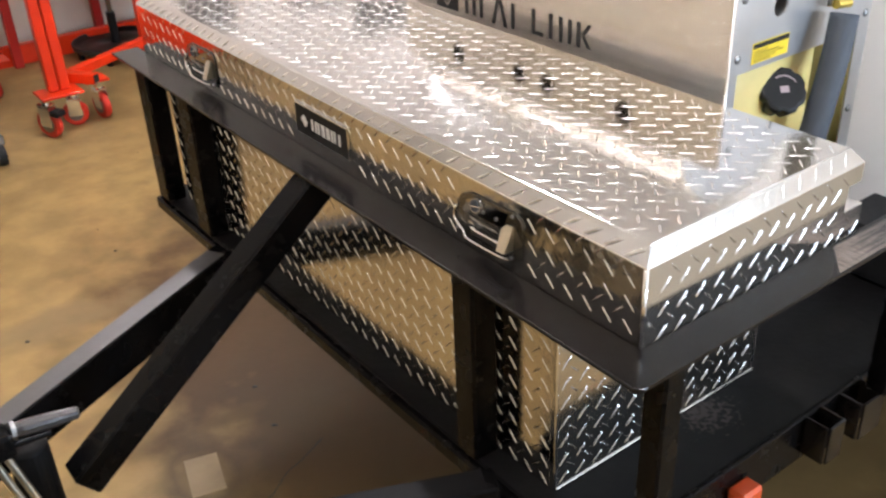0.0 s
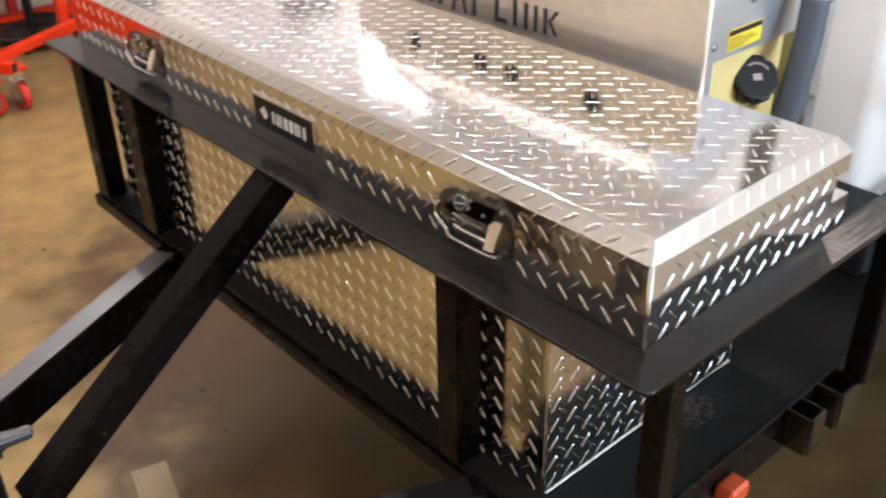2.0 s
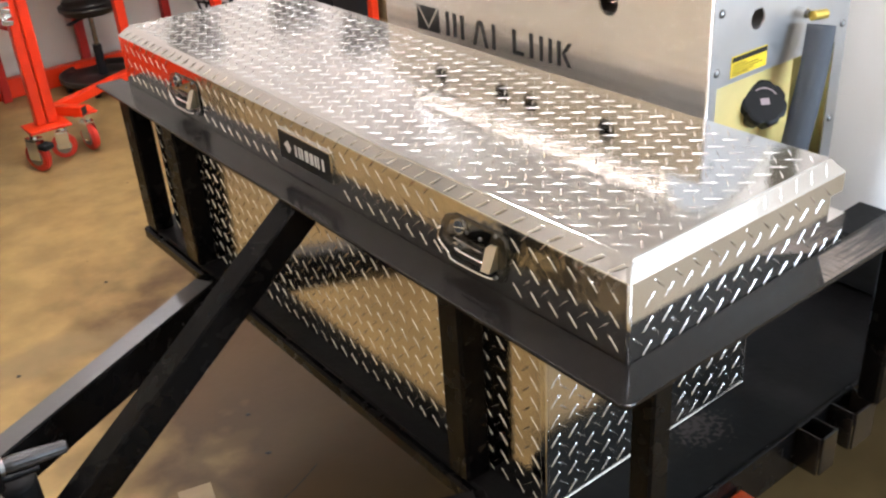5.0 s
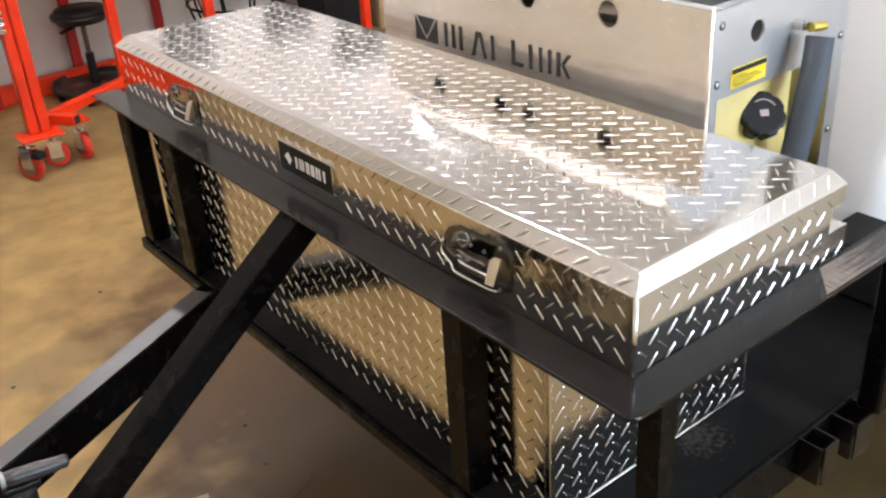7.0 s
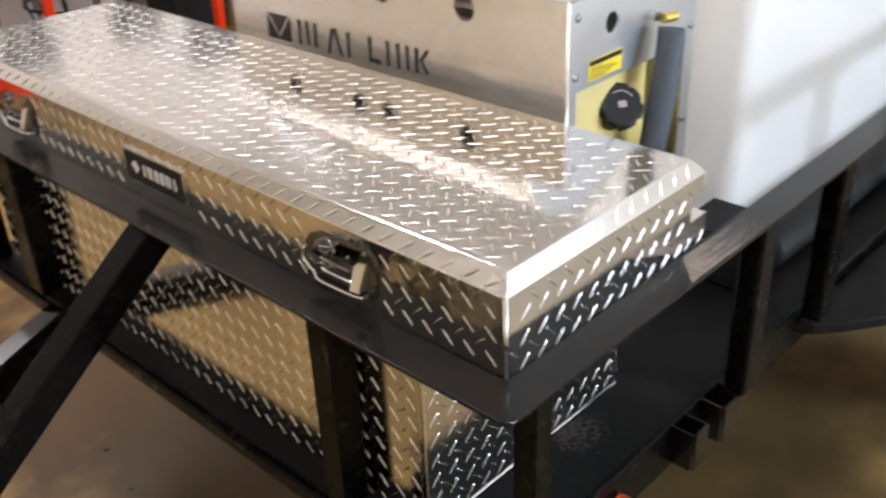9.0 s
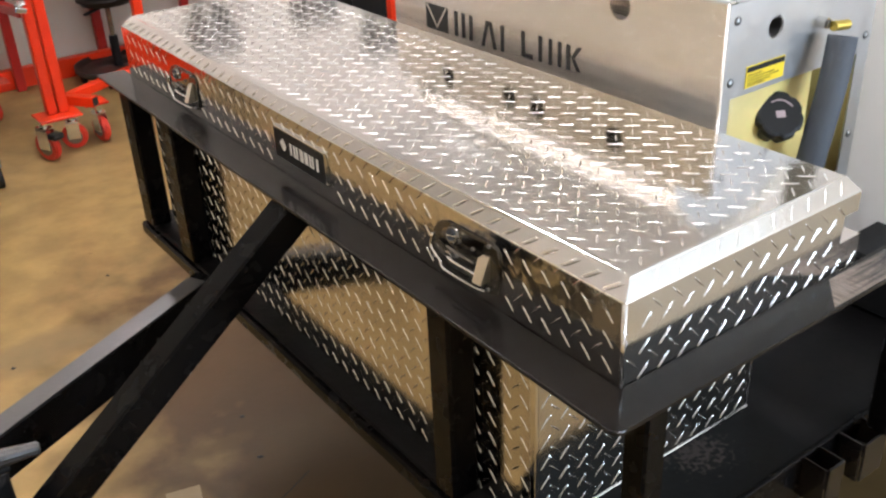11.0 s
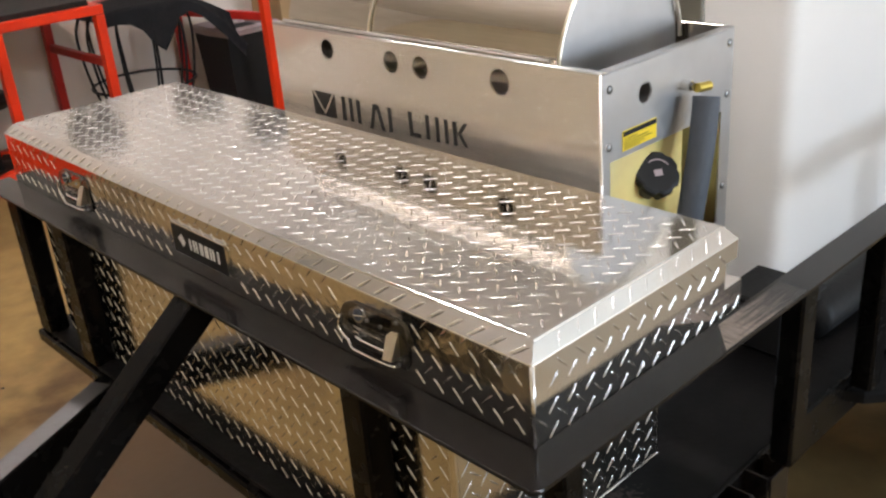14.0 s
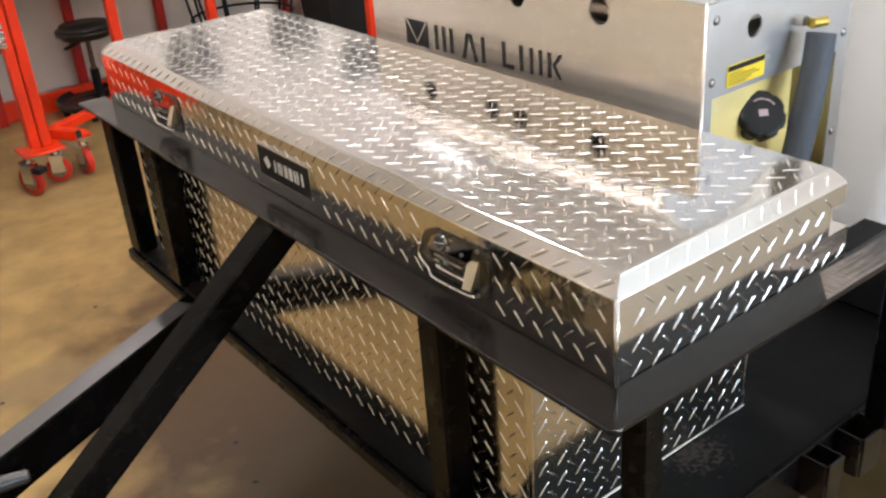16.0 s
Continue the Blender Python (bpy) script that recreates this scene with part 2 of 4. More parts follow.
# ---------------------------------------------------------------- building helpers
def link_mesh(name, bm, mat, smooth=False):
    bmesh.ops.recalc_face_normals(bm, faces=bm.faces)
    me = bpy.data.meshes.new(name)
    bm.to_mesh(me), bm.free()
    me.materials.append(M[mat])
    if smooth:
        for p in me.polygons:
            p.use_smooth = True
    return new(name, me)


def part(name, bm, mat, parent=None, label="", smooth=False):
    ob = link_mesh(name, bm, mat, smooth)
    if parent:
        ob.parent = parent
    return tagged(ob, label)


def thing(name, label, category, group="", kind=""):
    return tagged(new(name), label, category, group, kind)


def box(bm, x0, x1, y0, y1, z0, z1, bevel=0.0, m=None, seg=1):
    r = bmesh.ops.create_cube(bm, size=1.0)["verts"]
    t = Matrix.Translation(((x0 + x1) / 2, (y0 + y1) / 2, (z0 + z1) / 2)) @ Matrix.Diagonal((x1 - x0, y1 - y0, z1 - z0, 1))
    bmesh.ops.transform(bm, matrix=(m @ t) if m else t, verts=r)
    if bevel:
        es = {e for v in r for e in v.link_edges}
        bmesh.ops.bevel(bm, geom=list(es), offset=bevel, segments=seg, profile=0.5, affect="EDGES")
    return bm


def B(*a, **k):
    return box(bmesh.new(), *a, **k)


def along(p, q, roll=0.0):
    """The pose at p whose z axis runs to q."""
    d = Vector(q) - Vector(p)
    return Matrix.Translation(p) @ d.to_track_quat("Z", "Y").to_matrix().to_4x4() @ Matrix.Rotation(radians(roll), 4, "Z"), d.length


def rod(bm, p, q, r, n=12, r2=None):
    m, ln = along(p, q)
    bmesh.ops.create_cone(bm, cap_ends=True, segments=n, radius1=r, radius2=r if r2 is None else r2, depth=ln, matrix=m @ Matrix.Translation((0, 0, ln / 2)))
    return bm


def bar(bm, p, q, w, h, bevel=0.003, up=(0, 0, 1)):
    """A square tube from p to q, w across and h high."""
    d = (Vector(q) - Vector(p))
    ln = d.length
    zx = d.normalized()
    side = zx.cross(Vector(up)).normalized()
    top = side.cross(zx)
    m = Matrix((side, zx, top)).transposed().to_4x4()
    m.translation = p
    return box(bm, -w / 2, w / 2, 0, ln, -h / 2, h / 2, bevel, m)


def curve_tube(bm, pts, r, n=8):
    """A round tube along points, as one skin."""
    pts = [Vector(p) for p in pts]
    rings = []
    for i, p in enumerate(pts):
        d = (pts[min(i + 1, len(pts) - 1)] - pts[max(i - 1, 0)]).normalized()
        a = d.orthogonal().normalized() if i == 0 else (rings[-1][1] - d * rings[-1][1].dot(d)).normalized()
        b = d.cross(a)
        rings.append(([bm.verts.new(p + r * (math.cos(k * 2 * math.pi / n) * a + math.sin(k * 2 * math.pi / n) * b)) for k in range(n)], a))
    for (r0, _), (r1, _) in zip(rings, rings[1:]):
        for k in range(n):
            bm.faces.new((r0[k], r0[(k + 1) % n], r1[(k + 1) % n], r1[k]))
    bm.faces.new(rings[0][0][::-1]), bm.faces.new(rings[-1][0])
    return bm


def smooth_path(pts, n=6):
    """Points of a soft curve through the given ones."""
    p = [Vector(q) for q in pts]
    p = [2 * p[0] - p[1]] + p + [2 * p[-1] - p[-2]]
    out = []
    for i in range(1, len(p) - 2):
        for k in range(n):
            t = k / n
            out.append(0.5 * ((2 * p[i]) + (p[i + 1] - p[i - 1]) * t + (2 * p[i - 1] - 5 * p[i] + 4 * p[i + 1] - p[i + 2]) * t * t
                              + (3 * p[i] - p[i - 1] - 3 * p[i + 1] + p[i + 2]) * t ** 3))
    return out + [p[-2]]


PITCH, TREAD_L, TREAD_W, TREAD_H = 0.0393, 0.0147, 0.0017, 0.0012
RING = [(-1, 0), (-0.78, -0.5), (-0.4, -0.88), (0, -1), (0.4, -0.88), (0.78, -0.5), (1, 0), (0.78, 0.5), (0.4, 0.88), (0, 1), (-0.4, 0.88), (-0.78, 0.5)]
RIDGE = (-0.72, 0.0, 0.72)


def lozenge(plate, c, d, e, n, length, width, height):
    """One raised tread at c: a lens outline, a shoulder and a ridge that runs along d."""
    k = len(plate.v)
    plate.v += [tuple(c + x * length * d + y * width * e - 0.0001 * n) for x, y in RING]
    plate.v += [tuple(c + x * 0.9 * length * d + y * 0.6 * width * e + 0.72 * height * n) for x, y in RING]
    plate.v += [tuple(c + x * length * d + height * n) for x in RIDGE]
    m = len(RING)
    plate.f += [(k + i, k + (i + 1) % m, k + m + (i + 1) % m, k + m + i) for i in range(m)]
    a, b, q = k + 2 * m, k + 2 * m + 1, k + 2 * m + 2
    w = [k + m + i for i in range(m)]
    plate.f += [(w[0], w[1], a), (w[11], w[0], a), (w[1], w[2], b, a), (w[2], w[3], b), (w[3], w[4], b), (w[4], w[5], q, b), (w[5], w[6], q),
                (w[6], w[7], q), (w[7], w[8], b, q), (w[8], w[9], b), (w[9], w[10], b), (w[10], w[11], a, b)]
    plate.s += [1] * (m + 12)


class Plate:
    """Sheet metal with raised lozenges: flat quads and treads gathered into one mesh."""

    def __init__(self):
        self.v, self.f, self.s = [], [], []

    def quad(self, *p, mark=0):
        k = len(self.v)
        self.v += [tuple(q) for q in p]
        self.f.append(tuple(range(k, k + len(p))))
        self.s.append(mark)

    def treads(self, o, u, v, lu, lv, start=(0.017, 0.038), margin=0.010, flip=1, keep=None):
        """Lozenges on the rectangle at o that runs lu along u and lv along v; the relief rises along u x v."""
        o, u, v = Vector(o), Vector(u).normalized(), Vector(v).normalized()
        n = u.cross(v)
        for s, shift in ((-flip, 0.0), (flip, PITCH / 2)):
            for i in range(-1, int(lu / PITCH) + 2):
                for j in range(-1, int(lv / PITCH) + 2):
                    a, b = start[0] + shift + i * PITCH, start[1] + shift + j * PITCH
                    if not (margin <= a <= lu - margin and margin <= b <= lv - margin) or (keep and not keep(a, b)):
                        continue
                    c = o + a * u + b * v
                    d = (u + s * v).normalized()
                    e = n.cross(d)
                    lozenge(self, c, d, e, n, TREAD_L, TREAD_W, TREAD_H * random.uniform(0.85, 1.1))

    def make(self, name, parent, mat="plate", label="", tread="tread"):
        me = bpy.data.meshes.new(name)
        me.from_pydata(self.v, [], self.f)
        me.polygons.foreach_set("use_smooth", [q == 1 for q in self.s])
        for key in (mat, tread, "front_plate", "mill"):
            me.materials.append(M[key])
        me.polygons.foreach_set("material_index", self.s)
        ob = new(name, me)
        if parent:
            ob.parent = parent
        return tagged(ob, label)


# ---------------------------------------------------------------- the room
X0, X1, Y0, Y1 = -3.2, 4.6, -6.4, 5.3
floor = tagged(link_mesh("floor", B(X0 - 0.2, X1 + 0.2, Y0 - 6, Y1 + 0.2, -0.12, 0), "floor"), "worn tan sealed concrete garage floor with stains and painted shading", "floor", kind="structure")
ceiling = tagged(link_mesh("ceiling", B(X0 - 0.2, X1 + 0.2, Y0 - 0.2, Y1 + 0.2, CEIL, CEIL + 0.12), "ceiling"), "off-white painted garage ceiling", "ceiling", kind="structure")
for nm, bx in (("wall_north", (X0, X1, Y1, Y1 + 0.15)), ("wall_west", (X0 - 0.15, X0, Y0, Y1 + 0.15)), ("wall_east", (X1, X1 + 0.15, Y0, Y1 + 0.15))):
    tagged(link_mesh(nm, B(*bx, 0, CEIL), "cream_wall" if nm == "wall_west" else "wall"), "plain cream painted garage wall" if nm == "wall_west" else "plain light grey painted garage wall", "wall", kind="structure")
bm = B(X0 - 0.15, 1.28, Y0 - 0.15, Y0, 0, CEIL)
box(bm, 4.32, X1 + 0.15, Y0 - 0.15, Y0, 0, CEIL), box(bm, 1.28, 4.32, Y0 - 0.15, Y0, 2.40, CEIL)
tagged(link_mesh("wall_south", bm, "wall"), "plain light garage wall with an open garage door", "wall", kind="structure")

for lx, ly, lr, ll, lw, hw in TUBES:
    lamp = thing("ceiling_light", "long white tube light hung from the ceiling, out of view", "ceiling light", "ceiling lights")
    lamp.matrix_world = pose(lx, ly, LAMP_Z, 0, 0, lr)
    part("housing", B(-ll / 2, ll / 2, -hw, hw, -0.05, -0.001, 0.008), "white", lamp)
    for side in (-0.4, 0.4):
        part("hanger", rod(bmesh.new(), (side * ll, 0, -0.0005), (side * ll, 0, CEIL - LAMP_Z - 0.0005), 0.004, 8), "zinc", lamp)
    for side in (-0.02, 0.02):
        part("tube", rod(bmesh.new(), (-ll / 2 + 0.03, side, -0.085), (ll / 2 - 0.03, side, -0.085), 0.013, 14), "tube_%g" % lw, lamp, "lit glass tube")


# What hangs high on the north side and shows in the lid: dark shelves and an overhead track.
for sx0, sx1, sz0, sz1 in ((2.78, 3.12, 2.46, 2.62), (1.48, 1.76, 2.16, 2.34), (2.24, 2.50, 2.12, 2.30)):
    shelf = thing("wall_shelf", "dark shelf board on brackets high on the wall", "shelf", "shelves on the north wall")
    part("board", B(sx0, sx1, 5.06, 5.298, sz0, sz1, 0.004), "shelf", shelf)
    for bx in (sx0 + 0.05, sx1 - 0.08):
        part("bracket", B(bx, bx + 0.03, 5.10, 5.298, sz0 - 0.12, sz0 - 0.001, 0.003), "shelf", shelf)
tagged(part("overhead_track", bar(bmesh.new(), (2.93, 5.22, CEIL - 0.031), (2.10, 4.02, CEIL - 0.031), 0.16, 0.06, 0.004), "greyed"), "grey steel door track under the ceiling", "track")
# ---------------------------------------------------------------- trailer
RAIL_Z, BASE, DECK = 1.000, 0.994, 0.625
trailer = thing("trailer", "black painted steel utility trailer with front rack and tongue", "trailer")


def tube(name, p, q, w, h, parent=trailer, mat="black", bevel=0.004, label=""):
    return part(name, bar(bmesh.new(), p, q, w, h, bevel), mat, parent, label)


# Top rail: one bent angle iron round the front and the side, the flat side up, with a rounded corner.
OUT_X, OUT_Y, IN_X, IN_Y, ROUND = -0.100, -0.083, -0.0290, -0.0212, 0.014
outline = [(OUT_X, 1.79)] + [(OUT_X + ROUND - ROUND * math.cos(t), OUT_Y + ROUND - ROUND * math.sin(t)) for t in (k * math.pi / 12 for k in range(7))]
outline += [(3.1, OUT_Y), (3.1, IN_Y), (IN_X, IN_Y), (IN_X, 1.79)]
bm = bmesh.new()
low = bm.faces.new([bm.verts.new((x, y, RAIL_Z - 0.006)) for x, y in outline])
up = bmesh.ops.extrude_face_region(bm, geom=[low])["geom"]
bmesh.ops.translate(bm, vec=(0, 0, 0.006), verts=[g for g in up if isinstance(g, bmesh.types.BMVert)])
rim = [e for e in bm.edges if all(v.co.z > RAIL_Z - 0.001 for v in e.verts) and not any(abs(v.co.x - 3.1) < 0.01 for v in e.verts) and sum(v.co.x > IN_X - 0.001 and v.co.y > IN_Y - 0.001 for v in e.verts) < 2]
bmesh.ops.bevel(bm, geom=rim, offset=0.0022, segments=2, profile=0.5, affect="EDGES")
box(bm, -0.044, -0.0375, 0.0, 1.79, RAIL_Z - 0.045, RAIL_Z - 0.0065, 0.0015)
box(bm, 0.012, 3.1, -0.034, -0.028, RAIL_Z - 0.045, RAIL_Z - 0.0065, 0.0015)
part("top_rail", bm, "rail", trailer)
part("bearer", B(-0.020, 0.50, -0.018, -0.004, 0.955, BASE, 0.002), "rubber", trailer, "black rubber strip under the tool box wing")
part("bearer", B(-0.020, 0.50, 1.715, 1.73, 0.955, BASE, 0.002), "rubber", trailer, "black rubber strip under the tool box wing")
part("post", B(-0.030, 0.011, -0.071, -0.030, DECK + 0.0005, RAIL_Z - 0.0065, 0.004), "black", trailer)
for px, py, wide in ((-0.092, 0.272, 0.056), (-0.092, 1.332, 0.072), (-0.092, 1.592, 0.068)):
    part("post", B(px, px + 0.052, py, py + wide, DECK + 0.0005, RAIL_Z - 0.0065, 0.005), "black", trailer)
for px in (0.598, 0.930, 1.60, 2.30):
    part("post", B(px, px + 0.054, -0.078, -0.034, DECK + 0.0005, RAIL_Z - 0.0065, 0.005), "black", trailer)
part("deck", B(-0.085, 3.1, -0.008, 1.676, DECK - 0.010, DECK, 0.002), "deck", trailer)
part("crossmember", B(-0.098, -0.05, -0.083, 1.68, DECK - 0.045, DECK - 0.0105, 0.005), "black", trailer)
part("side_beam", B(-0.049, 3.1, -0.018, -0.0082, DECK - 0.10, DECK + 0.0015, 0.002), "black", trailer)
tube("tongue_beam", (-0.10, 0.207, 0.594), (-1.10, 0.657, 0.594), 0.056, 0.10)
# Top strips greyer than the beams: the black paint's sheen as colour.
part("sheen_top", bar(bmesh.new(), (-0.12, 0.216, 0.6447), (-1.10, 0.657, 0.6447), 0.050, 0.0012, 0.0), "deck", trailer, "tongue top in a greyer colour that holds its sheen")
tube("tongue_beam", (-0.10, 1.243, 0.594), (-1.10, 0.719, 0.594), 0.056, 0.10)
part("sheen_top", bar(bmesh.new(), (-0.128, 1.2282, 0.6447), (-1.10, 0.719, 0.6447), 0.050, 0.0012, 0.0), "greyed", trailer, "tongue top in a greyer colour that holds its sheen")
bm = bmesh.new()
bm.faces.new([bm.verts.new((x, y, RAIL_Z + 0.0005)) for x, y in ((0.345, -0.0805), (0.60, -0.0805), (0.60, -0.0285), (0.408, -0.0285))])
part("worn_patch", bm, "bare", trailer, "patch ground to bare steel")
tube("brace", (-0.065, 0.80, 0.966), (-0.630, 0.797, 0.527), 0.064, 0.064)
for px, ln in ((0.440, 0.050), (0.545, 0.072)):
    bm = B(px, px + 0.005, -0.064, -0.0185, 0.545, DECK + 0.004, 0.0012)
    box(bm, px + 0.0055, px + ln, -0.069, -0.064, 0.545, DECK + 0.004, 0.0012)
    box(bm, px + ln - 0.005, px + ln, -0.0635, -0.0185, 0.545, DECK + 0.004, 0.0012)
    part("stake_pocket", bm, "rail", trailer)
part("marker", B(0.225, 0.280, -0.056, -0.0185, 0.552, 0.588, 0.006), "orange", trailer, "orange plastic side marker")
# Fender and wheel.
outline = [(0.95, -0.0185), (0.965, -0.055), (1.02, -0.105), (1.12, -0.175), (1.25, -0.26), (1.42, -0.325), (1.52, -0.335), (2.05, -0.335), (2.05, -0.0185)]
bm = bmesh.new()
low = bm.faces.new([bm.verts.new((x, y, 0.572)) for x, y in outline])
up = bmesh.ops.extrude_face_region(bm, geom=[low])["geom"]
bmesh.ops.translate(bm, vec=(0, 0, 0.028), verts=[g for g in up if isinstance(g, bmesh.types.BMVert)])
bmesh.ops.bevel(bm, geom=[e for e in bm.edges if all(v.co.z > 0.59 for v in e.verts)], offset=0.008, segments=3, profile=0.5, affect="EDGES")
part("fender", bm, "deck", trailer)
bm = bmesh.new()
bmesh.ops.create_cone(bm, cap_ends=True, segments=40, radius1=0.28, radius2=0.28, depth=0.18, matrix=pose(1.78, -0.20, 0.28, 90, 0, 0))
bmesh.ops.bevel(bm, geom=[e for e in bm.edges if len(e.link_faces) == 2 and min(len(f.verts) for f in e.link_faces) == 4 and max(len(f.verts) for f in e.link_faces) > 4], offset=0.03, segments=3, affect="EDGES")
wheel = part("wheel", bm, "tyre", trailer)
bm = bmesh.new()
bmesh.ops.create_cone(bm, cap_ends=True, segments=32, radius1=0.17, radius2=0.15, depth=0.02, matrix=pose(1.78, -0.296, 0.28, 90, 0, 0))
part("rim", bm, "black", wheel)

# Tongue jack.
jack = part("jack", rod(bmesh.new(), (-0.705, 0.775, 0.03), (-0.705, 0.775, 0.665), 0.036, 24), "deck", trailer)
part("foot", B(-0.765, -0.645, 0.715, 0.835, 0.0, 0.012, 0.003), "black", jack)
bm = bmesh.new()
bmesh.ops.create_uvsphere(bm, u_segments=24, v_segments=8, radius=0.036, matrix=pose(-0.705, 0.775, 0.665) @ Matrix.Diagonal((1, 1, 0.35, 1)))
part("top_cap", bm, "deck", jack, "scuffed dark steel cap", True)
part("gear_head", B(-0.776, -0.730, 0.674, 0.724, 0.728, 0.774, 0.007, seg=2), "black", jack)
part("crank_arm", bar(bmesh.new(), (-0.759, 0.705, 0.766), (-0.768, 0.725, 0.96), 0.022, 0.020, 0.003, up=(1, 0, 0)), "black", jack)
bm = bmesh.new()
rr = [(0.0, 0.0125), (0.012, 0.0145), (0.05, 0.0145), (0.085, 0.012), (0.100, 0.0115), (0.104, 0.008)]
ga = along((-0.722, 0.70, 0.763), (-0.622, 0.70, 0.748))[0]
rings = [[bm.verts.new(ga @ Vector((r * (1 - 0.07 * (k % 4 == 0)) * math.cos(k * math.pi / 12), r * (1 - 0.07 * (k % 4 == 0)) * math.sin(k * math.pi / 12), zz))) for k in range(24)] for zz, r in rr]
for a, b in zip(rings, rings[1:]):
    for k in range(24):
        bm.faces.new((a[k], a[(k + 1) % 24], b[(k + 1) % 24], b[k]))
bm.faces.new(rings[0][::-1]), bm.faces.new(rings[-1])
part("grip", bm, "vinyl", jack, "fluted black plastic crank grip")
part("collar", rod(bmesh.new(), (-0.7295, 0.70, 0.764), (-0.7225, 0.70, 0.763), 0.017, 16), "zinc", jack, "bright steel collar")
part("peg", rod(bmesh.new(), (-0.7295, 0.695, 0.742), (-0.672, 0.695, 0.736), 0.008, 14), "black", jack)
for dx in (0.0, 0.020):
    part("guide_rod", rod(bmesh.new(), (-0.768 + dx, 0.688, 0.7275), (-0.730 + dx, 0.668, 0.565), 0.0066, 14), "rod", jack, "bright steel guide rod")
part("rod_bracket", B(-0.745, -0.695, 0.655, 0.70, 0.548, 0.564, 0.003), "black", jack)

# ---------------------------------------------------------------- tool box
TOP, LEN, DEP = 1.15, 1.72, 0.452
RX, RY, DROP, SKIRT, LIP = 0.028, 0.020, 0.023, 1.074, 1.094
BODY_X = 0.437
toolbox = thing("truck_tool_box", "bright diamond tread aluminium truck tool box with two latches", "tool box")
p = Plate()
z1 = TOP - DROP
x0, x1, y0, y1 = -RX, DEP + 0.018, -RY, LEN + RY
N = 24


def crown(t):
    """How far the lid's front edge bows out along its length."""
    return -0.012 * math.sin(math.pi * t)


# The folded edge: share of the way out, and height.
FOLD = [(0.0, TOP), (0.05, TOP - 0.0004), (0.11, TOP - 0.0016), (0.17, TOP - 0.0034), (0.97, z1 + 0.001), (1.0, z1 - 0.001), (1.0, SKIRT)]
for k in range(N):
    ta, tb = k / N, (k + 1) / N
    ca, cb = crown(ta), crown(tb)
    p.quad((ca, ta * LEN, TOP), (DEP, ta * LEN, TOP), (DEP, tb * LEN, TOP), (cb, tb * LEN, TOP))
    for (fa, za), (fb, zb) in zip(FOLD, FOLD[1:]):
        ys = [[(-RY * f if k == 0 else ta * LEN), (LEN + RY * f if k == N - 1 else tb * LEN)] for f in (fa, fb)]
        xs = [[c + (x0 - c) * f for c in (ca, cb)] for f in (fa, fb)]
        p.quad((xs[0][0], ys[0][0], za), (xs[0][1], ys[0][1], za), (xs[1][1], ys[1][1], zb), (xs[1][0], ys[1][0], zb), mark=2 if zb == SKIRT else 0)
for (fa, za), (fb, zb) in zip(FOLD, FOLD[1:]):
    ra, rb = [(x0 * f, DEP + (x1 - DEP) * f, -RY * f, LEN + RY * f) for f in (fa, fb)]
    last = zb == SKIRT
    ea, eb, zr = (BODY_X, BODY_X, LIP) if last else (ra[1], rb[1], zb)
    p.quad((ra[0], ra[2], za), (rb[0], rb[2], zb), (eb, rb[2], zb), (ea, ra[2], za))
    p.quad((ra[1], ra[2], za), (rb[1], rb[2], zr), (rb[1], rb[3], zr), (ra[1], ra[3], za), mark=3 if last else 0)
    p.quad((ea, ra[3], za), (eb, rb[3], zb), (rb[0], rb[3], zb), (ra[0], ra[3], za))
# The lip that hangs over the back of the body.
za = z1 - 0.001
for yy, sgn in ((y0, 1), (y1, -1)):
    q = [(BODY_X, yy, za), (BODY_X, yy, LIP), (x1, yy, LIP), (x1, yy, za)]
    p.quad(*(q if sgn > 0 else q[::-1]))
p.quad((BODY_X, y0, LIP), (BODY_X, y1, LIP), (x1, y1, LIP), (x1, y0, LIP))
p.treads((0, 0, TOP), (1, 0, 0), (0, 1, 0), DEP, LEN, (0.0150, 0.0355))
p.quad((x0, y0, SKIRT), (x0, y1, SKIRT), (BODY_X, y1, SKIRT), (BODY_X, y0, SKIRT))
slx, sly = Vector((RX - 0.005, 0, DROP)), Vector((0, RY, DROP))


def one_row(p, o, u, v, ln, start, lean):
    """A row of lozenges that runs over a folded edge strip."""
    o, u, v = Vector(o), Vector(u).normalized(), Vector(v)
    n, w = u.cross(v).normalized(), v.normalized()
    for i in range(int((ln - start) / PITCH) + 1):
        c = o + (start + i * PITCH) * u + v * 0.5
        d = (u + lean * w).normalized()
        e = n.cross(d)
        lozenge(p, c, d, e, n, 0.0147, 0.0020, 0.0012)


one_row(p, (x0 - 0.004, LEN, z1), (0, -1, 0), slx, LEN, 0.019, 1.0)
one_row(p, (0, y0, z1), (1, 0, 0), sly, DEP, 0.0375, 1.2)
p.treads((x0, LEN, SKIRT), (0, -1, 0), (0, 0, 1), LEN, z1 - SKIRT, (0.0227, 0.025), 0.006, 1, lambda a, b: all(abs((LEN - a) - q + 0.005) > 0.085 for q in (0.303, 1.36)))
p.treads((0, y0, SKIRT), (1, 0, 0), (0, 0, 1), BODY_X, z1 - SKIRT, (0.0124, 0.0127), 0.006, -1)
p.make("lid", toolbox)


def shell(p, x0, x1, y0, y1, z0, z1):
    c = [(x0, y0), (x1, y0), (x1, y1), (x0, y1)]
    for k in range(4):
        a, b = c[k], c[(k + 1) % 4]
        p.quad((*a, z0), (*b, z0), (*b, z1), (*a, z1))
    p.quad(*[(*q, z1) for q in c]), p.quad(*[(*q, z0) for q in c[::-1]])


